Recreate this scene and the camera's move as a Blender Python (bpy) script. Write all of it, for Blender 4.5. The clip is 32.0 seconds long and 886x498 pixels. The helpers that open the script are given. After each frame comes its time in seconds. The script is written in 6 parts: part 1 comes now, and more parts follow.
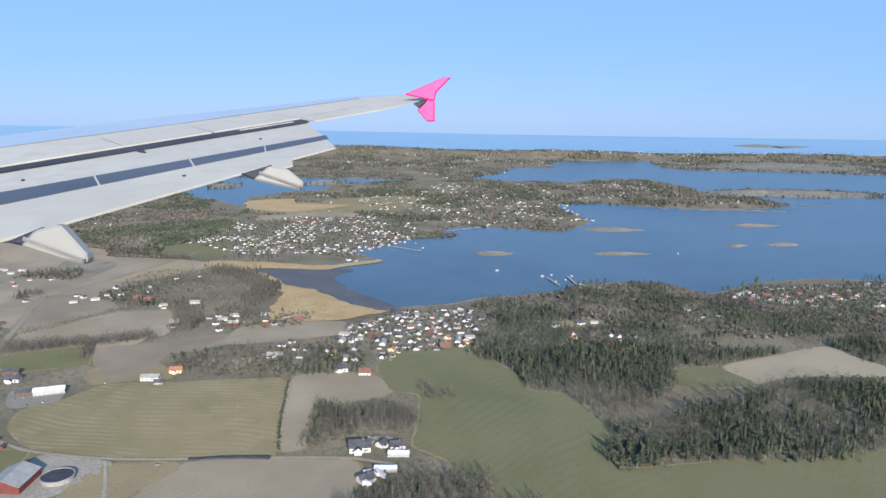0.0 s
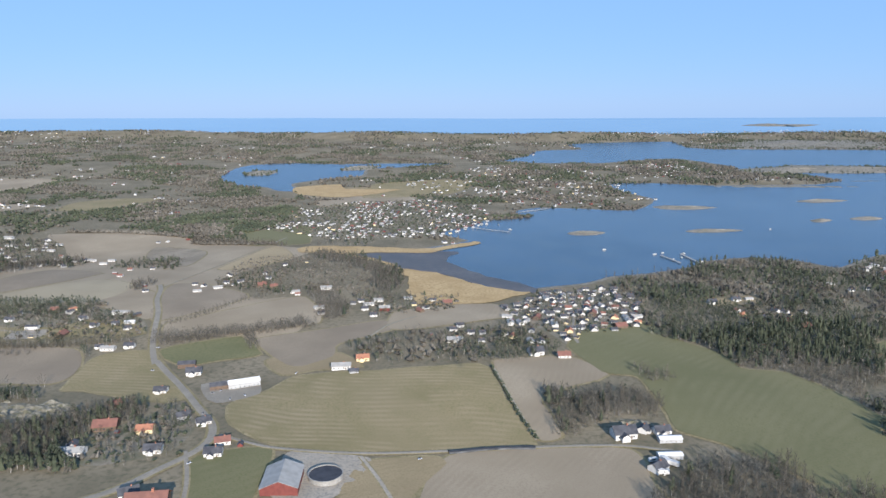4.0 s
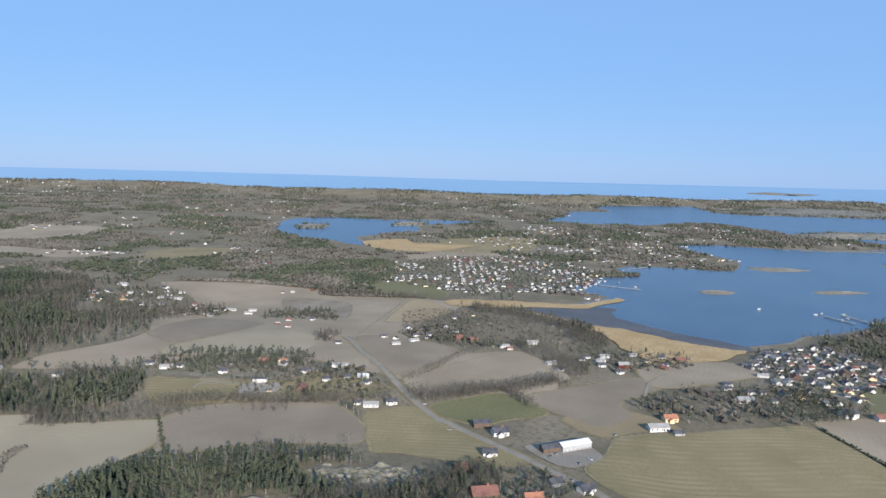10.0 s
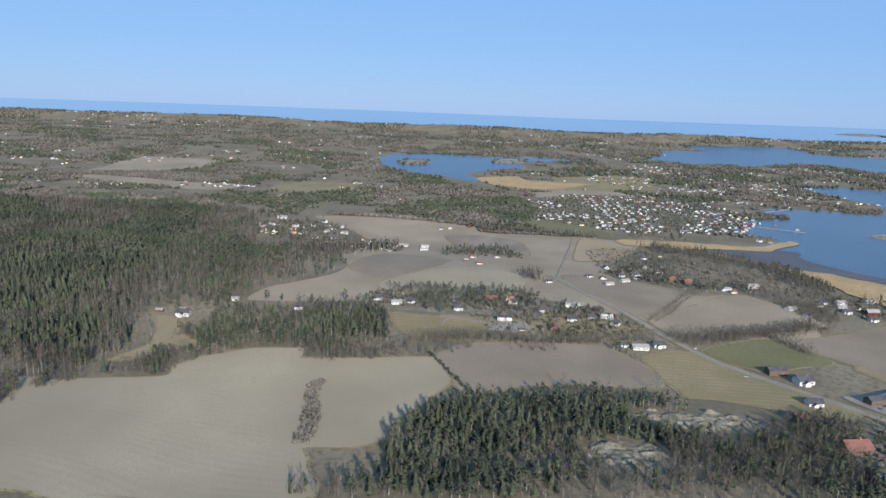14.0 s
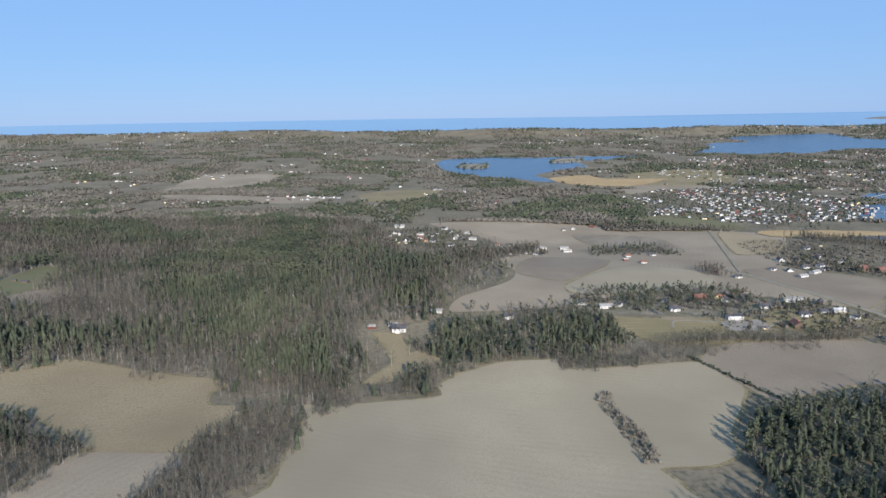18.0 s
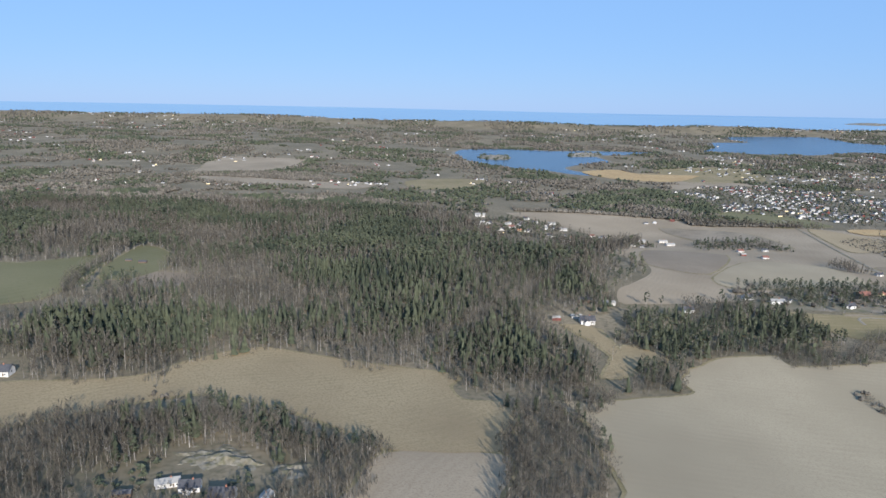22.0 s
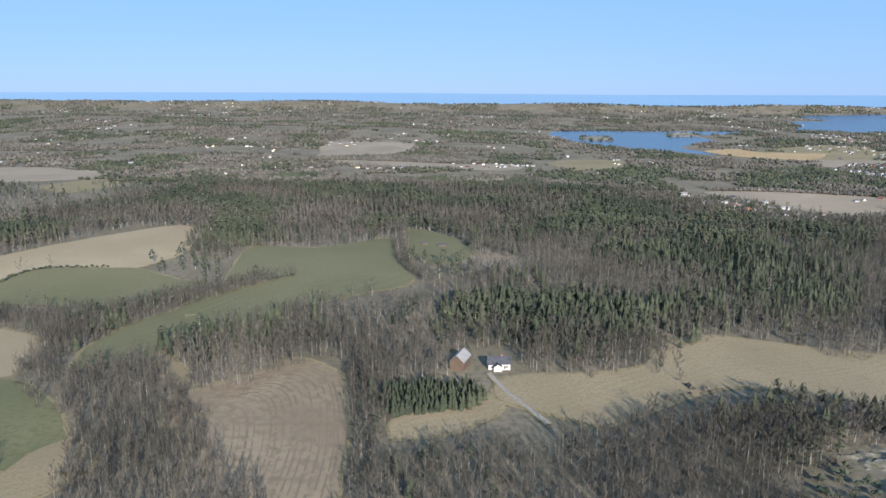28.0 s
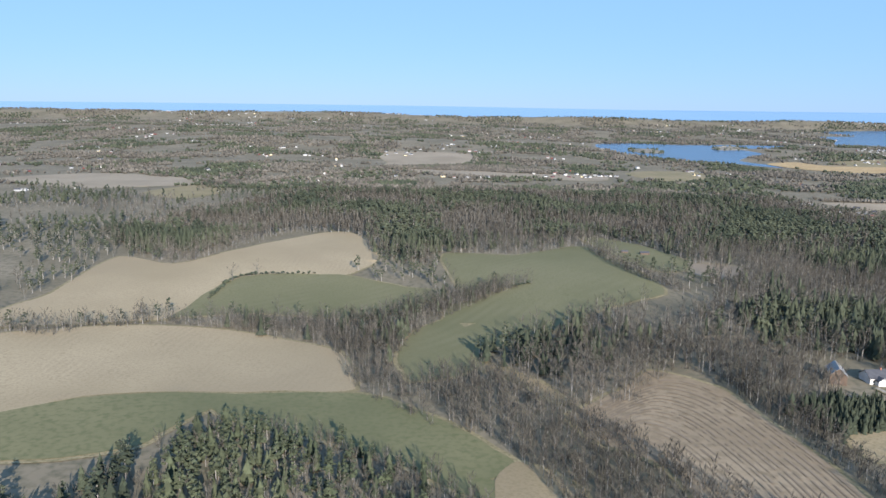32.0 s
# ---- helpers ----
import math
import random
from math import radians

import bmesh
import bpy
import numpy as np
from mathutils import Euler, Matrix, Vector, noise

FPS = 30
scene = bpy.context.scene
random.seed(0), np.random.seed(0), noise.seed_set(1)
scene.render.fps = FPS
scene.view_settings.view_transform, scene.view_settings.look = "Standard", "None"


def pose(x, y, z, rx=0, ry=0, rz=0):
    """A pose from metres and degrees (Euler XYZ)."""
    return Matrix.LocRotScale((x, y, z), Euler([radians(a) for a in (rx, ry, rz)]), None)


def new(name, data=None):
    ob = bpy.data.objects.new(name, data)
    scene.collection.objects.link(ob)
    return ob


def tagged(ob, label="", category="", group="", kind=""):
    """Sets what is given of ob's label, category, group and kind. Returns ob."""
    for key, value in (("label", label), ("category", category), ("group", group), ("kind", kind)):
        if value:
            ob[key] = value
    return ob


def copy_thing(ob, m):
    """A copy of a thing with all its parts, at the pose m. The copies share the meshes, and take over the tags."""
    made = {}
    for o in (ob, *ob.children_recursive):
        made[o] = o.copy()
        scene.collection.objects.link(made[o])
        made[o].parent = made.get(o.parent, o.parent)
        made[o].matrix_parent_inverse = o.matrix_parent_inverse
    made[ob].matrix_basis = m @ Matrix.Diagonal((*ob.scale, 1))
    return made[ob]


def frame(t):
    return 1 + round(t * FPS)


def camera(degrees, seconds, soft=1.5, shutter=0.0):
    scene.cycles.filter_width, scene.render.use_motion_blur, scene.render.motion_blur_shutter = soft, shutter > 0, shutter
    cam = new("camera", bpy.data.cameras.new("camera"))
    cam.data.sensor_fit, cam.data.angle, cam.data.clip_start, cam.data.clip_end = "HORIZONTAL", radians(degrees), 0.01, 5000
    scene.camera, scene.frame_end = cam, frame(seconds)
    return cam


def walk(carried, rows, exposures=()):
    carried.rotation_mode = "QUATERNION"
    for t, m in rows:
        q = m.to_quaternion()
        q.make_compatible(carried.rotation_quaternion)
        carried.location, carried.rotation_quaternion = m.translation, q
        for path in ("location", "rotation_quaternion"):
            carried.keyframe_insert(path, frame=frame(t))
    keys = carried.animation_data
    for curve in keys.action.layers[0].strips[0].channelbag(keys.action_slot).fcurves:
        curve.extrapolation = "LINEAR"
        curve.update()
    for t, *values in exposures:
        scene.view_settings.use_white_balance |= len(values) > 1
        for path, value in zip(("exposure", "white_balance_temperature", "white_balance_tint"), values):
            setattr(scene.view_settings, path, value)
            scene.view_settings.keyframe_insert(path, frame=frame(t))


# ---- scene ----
# ---- camera ----
cam = camera(63.9, 32.0, soft=1.55)
PATH = [
    (0.0, 0.01, 0.00, 181.27, 79.745, -0.705, 4.195),
    (0.5, -19.06, 2.70, 179.29, 79.253, 0.735, 4.253),
    (1.0, -38.06, 5.37, 177.35, 78.356, 0.329, 4.568),
    (1.5, -57.01, 8.03, 175.46, 78.911, 0.383, 4.105),
    (2.0, -75.91, 10.66, 173.61, 79.598, 0.973, 4.182),
    (2.5, -94.75, 13.27, 171.81, 79.236, 0.824, 3.940),
    (3.0, -113.54, 15.86, 170.06, 78.355, 0.985, 3.576),
    (3.5, -132.28, 18.43, 168.34, 77.967, 0.583, 3.590),
    (4.0, -150.96, 20.97, 166.67, 78.765, 0.320, 2.741),
    (4.5, -169.60, 23.51, 165.04, 79.185, 1.588, 3.494),
    (6.5, -243.67, 33.45, 158.89, 80.411, -0.293, 0.263),
    (7.0, -262.08, 35.89, 157.44, 81.181, -1.559, -0.518),
    (7.5, -280.44, 38.32, 156.03, 81.680, -1.434, -0.061),
    (8.0, -298.76, 40.73, 154.64, 82.328, -0.407, 0.379),
    (8.5, -317.04, 43.13, 153.29, 82.359, -0.506, 0.987),
    (9.0, -335.27, 45.51, 151.96, 82.325, -1.392, 1.001),
    (9.5, -353.47, 47.88, 150.66, 82.584, -2.341, 0.442),
    (10.0, -371.64, 50.24, 149.39, 83.744, -1.319, 0.359),
    (10.5, -389.76, 52.59, 148.15, 84.242, -1.223, -0.651),
    (11.0, -407.85, 54.92, 146.93, 84.211, -0.804, 0.611),
    (11.5, -425.91, 57.24, 145.73, 83.594, -1.090, 0.159),
    (12.0, -443.93, 59.56, 144.56, 82.853, -0.481, 1.112),
    (12.5, -461.92, 61.86, 143.40, 82.297, -0.113, 1.876),
    (13.0, -479.88, 64.15, 142.26, 81.573, -0.373, 3.278),
    (13.5, -497.81, 66.43, 141.15, 80.805, -1.582, 2.397),
    (14.0, -515.71, 68.71, 140.05, 78.718, -1.811, 4.032),
    (14.5, -533.58, 70.97, 138.96, 78.386, -0.640, 3.724),
    (16.5, -604.81, 79.97, 134.76, 79.991, 0.196, 3.515),
    (17.0, -622.56, 82.20, 133.73, 79.429, -0.241, 3.193),
    (17.5, -640.28, 84.43, 132.72, 78.926, -0.194, 3.263),
    (18.0, -657.99, 86.66, 131.71, 79.249, 1.168, 3.920),
    (18.5, -675.68, 88.88, 130.70, 79.492, 0.501, 3.678),
    (19.0, -693.35, 91.10, 129.71, 79.851, 1.454, 3.991),
    (19.5, -711.00, 93.32, 128.71, 79.021, 1.409, 3.448),
    (20.0, -728.64, 95.53, 127.72, 76.733, 1.599, 3.128),
    (20.5, -746.26, 97.75, 126.73, 77.188, 0.608, 3.133),
    (21.0, -763.87, 99.96, 125.74, 77.598, 0.339, 3.411),
    (21.5, -781.47, 102.17, 124.75, 78.137, 0.594, 1.927),
    (22.0, -799.05, 104.39, 123.75, 78.644, -0.925, 1.043),
    (22.5, -816.62, 106.60, 122.75, 79.324, -2.519, -1.033),
    (23.0, -834.19, 108.82, 121.75, 78.300, -1.612, 0.321),
    (23.5, -851.74, 111.03, 120.74, 77.693, -0.619, 0.582),
    (24.0, -869.29, 113.25, 119.72, 77.593, 0.117, 0.933),
    (24.5, -886.84, 115.48, 118.70, 77.962, 0.176, 1.101),
    (25.0, -904.37, 117.70, 117.66, 78.565, 0.864, 1.164),
    (25.5, -921.91, 119.93, 116.61, 78.206, 0.722, 1.500),
    (27.5, -992.03, 128.91, 112.29, 77.800, 0.086, 1.712),
    (28.0, -1009.56, 131.17, 111.17, 77.570, -0.031, 1.808),
    (28.5, -1027.09, 133.44, 110.03, 77.509, -0.926, 1.345),
    (29.0, -1044.63, 135.72, 108.87, 77.168, 0.250, 2.259),
    (29.5, -1062.17, 138.00, 107.69, 76.692, -1.233, 1.215),
    (30.0, -1079.72, 140.29, 106.49, 76.107, 0.284, 1.777),
    (30.5, -1097.27, 142.60, 105.27, 76.516, 0.233, 1.721),
    (31.0, -1114.83, 144.91, 104.02, 77.597, 0.884, 0.962),
    (31.5, -1132.41, 147.23, 102.74, 78.509, -0.099, 2.131),
    (32.0, -1149.99, 149.57, 101.44, 78.703, -0.580, 0.916),
]
walk(cam, [(t, pose(x, y, z, rx, ry, rz)) for t, x, y, z, rx, ry, rz in PATH],
     exposures=[(0.0, 0.72, 5900, 12), (5.0, 0.72, 5900, 12), (9.0, 0.64, 5900, 12), (13.0, 0.52, 5900, 12), (21.0, 0.62, 5900, 12), (25.0, 0.72, 5900, 12), (28.0, 0.76, 5900, 12), (31.0, 0.9, 5900, 12), (32.0, 0.9, 5900, 12)])

# ---- light ----
SUN_DIR = Vector((0.305, -0.886, 0.348)).normalized()      # the way to the sun
world = bpy.data.worlds.new("sky")
scene.world = world
world.use_nodes = True
nt = world.node_tree
sky = nt.nodes.new("ShaderNodeTexSky")
sky.sky_type = "NISHITA"
sky.sun_disc = False
sky.sun_elevation = math.asin(SUN_DIR.z)
sky.sun_rotation = math.atan2(SUN_DIR.x, SUN_DIR.y)
sky.altitude = 300
sky.air_density, sky.dust_density, sky.ozone_density = 1.0, 0.1, 3.0
haze = nt.nodes.new("ShaderNodeMix")      # pale spring haze in the whole sky
haze.data_type = "RGBA"
haze.inputs["Factor"].default_value = 0.78
nt.links.new(sky.outputs[0], haze.inputs["A"])
haze.inputs["B"].default_value = (2.8, 4.9, 8.3, 1)
nt.links.new(haze.outputs["Result"], nt.nodes["Background"].inputs[0])
nt.nodes["Background"].inputs[1].default_value = 0.069
sun = new("sun", bpy.data.lights.new("sun", "SUN"))
sun.data.energy, sun.data.angle, sun.data.color = 5.0, radians(0.5), (1.0, 0.905, 0.78)
sun.rotation_euler = SUN_DIR.to_track_quat("Z", "Y").to_euler()

from mathutils.geometry import delaunay_2d_cdt

# ---- materials ----
def material(name, c1, c2, scale=0.1, rough=0.9, fine=None, bump=0.0, c3=None, island=0.0, metal=0.0, obj_rand=0.0):
    """Two-scale mottled surface: c1 to c2 in large patches, c3 as fine grain."""
    m = bpy.data.materials.new(name)
    m.use_nodes = True
    n, l = m.node_tree.nodes, m.node_tree.links
    p = n["Principled BSDF"]
    p.inputs["Roughness"].default_value = rough
    p.inputs["Metallic"].default_value = metal
    p.inputs["Specular IOR Level"].default_value = 0.25
    geo = n.new("ShaderNodeNewGeometry")
    big = n.new("ShaderNodeTexNoise")
    big.inputs["Scale"].default_value, big.inputs["Detail"].default_value = scale, 5
    l.new(geo.outputs["Position"], big.inputs["Vector"])
    ramp = n.new("ShaderNodeValToRGB")
    ramp.color_ramp.elements[0].position, ramp.color_ramp.elements[1].position = 0.35, 0.65
    ramp.color_ramp.elements[0].color, ramp.color_ramp.elements[1].color = (*c1, 1), (*c2, 1)
    l.new(big.outputs["Fac"], ramp.inputs["Fac"])
    out = ramp.outputs["Color"]
    if fine:
        small = n.new("ShaderNodeTexNoise")
        small.inputs["Scale"].default_value, small.inputs["Detail"].default_value = fine, 6
        l.new(geo.outputs["Position"], small.inputs["Vector"])
        mix = n.new("ShaderNodeMix")
        mix.data_type = "RGBA"
        l.new(out, mix.inputs["A"])
        mix.inputs["B"].default_value = (*(c3 or c1), 1)
        sub = n.new("ShaderNodeMapRange")
        sub.inputs["From Min"].default_value, sub.inputs["From Max"].default_value = 0.45, 0.7
        l.new(small.outputs["Fac"], sub.inputs["Value"])
        l.new(sub.outputs["Result"], mix.inputs["Factor"])
        out = mix.outputs["Result"]
        if bump:
            bmp = n.new("ShaderNodeBump")
            bmp.inputs["Strength"].default_value, bmp.inputs["Distance"].default_value = bump, 0.5
            l.new(small.outputs["Fac"], bmp.inputs["Height"])
            l.new(bmp.outputs["Normal"], p.inputs["Normal"])
    if island or obj_rand:
        src = geo.outputs["Random Per Island"]
        if obj_rand:
            info = n.new("ShaderNodeObjectInfo")
            src = info.outputs["Random"]
        amt = island or obj_rand
        rng = n.new("ShaderNodeMapRange")
        rng.inputs["To Min"].default_value, rng.inputs["To Max"].default_value = 1 - amt, 1 + amt
        l.new(src, rng.inputs["Value"])
        hsv = n.new("ShaderNodeHueSaturation")
        l.new(rng.outputs["Result"], hsv.inputs["Value"])
        l.new(out, hsv.inputs["Color"])
        out = hsv.outputs["Color"]
    l.new(out, p.inputs["Base Color"])
    return m


def striped(m, angle, spacing, strength, dark, wild=2.5):
    """Adds drill rows to a field material."""
    n, l = m.node_tree.nodes, m.node_tree.links
    p = n["Principled BSDF"]
    old = p.inputs["Base Color"].links[0].from_socket
    old_mean = next(k for k in n if k.bl_idname == "ShaderNodeValToRGB").color_ramp.elements[0].color[:3]
    geo = n.new("ShaderNodeNewGeometry")
    mp = n.new("ShaderNodeMapping")
    mp.inputs["Rotation"].default_value = (0, 0, radians(angle))
    bend = n.new("ShaderNodeTexNoise")
    bend.inputs["Scale"].default_value, bend.inputs["Detail"].default_value = 0.008, 1
    l.new(geo.outputs["Position"], bend.inputs["Vector"])
    amp = n.new("ShaderNodeVectorMath")
    amp.operation = "MULTIPLY_ADD"
    amp.inputs[1].default_value = (45, 45, 0)
    l.new(bend.outputs["Color"], amp.inputs[0])
    l.new(geo.outputs["Position"], amp.inputs[2])
    l.new(amp.outputs["Vector"], mp.inputs["Vector"])
    wave = n.new("ShaderNodeTexWave")
    wave.inputs["Scale"].default_value = 0.314 / spacing
    wave.inputs["Distortion"].default_value, wave.inputs["Detail"].default_value = wild, 4
    wave.inputs["Detail Scale"].default_value = 0.15
    l.new(mp.outputs["Vector"], wave.inputs["Vector"])
    worn = n.new("ShaderNodeTexNoise")
    worn.inputs["Scale"].default_value, worn.inputs["Detail"].default_value = 0.05, 4
    l.new(geo.outputs["Position"], worn.inputs["Vector"])
    fade = n.new("ShaderNodeMapRange")
    fade.inputs["From Min"].default_value, fade.inputs["From Max"].default_value = 0.4, 0.65
    fade.inputs["To Max"].default_value = strength * 0.95
    l.new(worn.outputs["Fac"], fade.inputs["Value"])
    mul = n.new("ShaderNodeMath")
    mul.operation = "MULTIPLY"
    l.new(fade.outputs["Result"], mul.inputs[1])
    l.new(wave.outputs["Fac"], mul.inputs[0])
    mix = n.new("ShaderNodeMix")
    mix.data_type = "RGBA"
    l.new(mul.outputs[0], mix.inputs["Factor"])
    l.new(old, mix.inputs["A"])
    mix.inputs["B"].default_value = (*dark, 1)
    blot = n.new("ShaderNodeTexNoise")      # broad damp patches
    blot.inputs["Scale"].default_value, blot.inputs["Detail"].default_value = 0.009, 3
    blot.inputs["Distortion"].default_value = 0.8
    l.new(geo.outputs["Position"], blot.inputs["Vector"])
    wet = n.new("ShaderNodeMapRange")
    wet.inputs["From Min"].default_value, wet.inputs["From Max"].default_value = 0.52, 0.68
    wet.inputs["To Max"].default_value = 0.55
    l.new(blot.outputs["Fac"], wet.inputs["Value"])
    damp = n.new("ShaderNodeMix")
    damp.data_type = "RGBA"
    l.new(wet.outputs["Result"], damp.inputs["Factor"])
    l.new(mix.outputs["Result"], damp.inputs["A"])
    damp.inputs["B"].default_value = (*[0.5 * (a + b) for a, b in zip(dark, old_mean)], 1)
    l.new(damp.outputs["Result"], p.inputs["Base Color"])
    return m


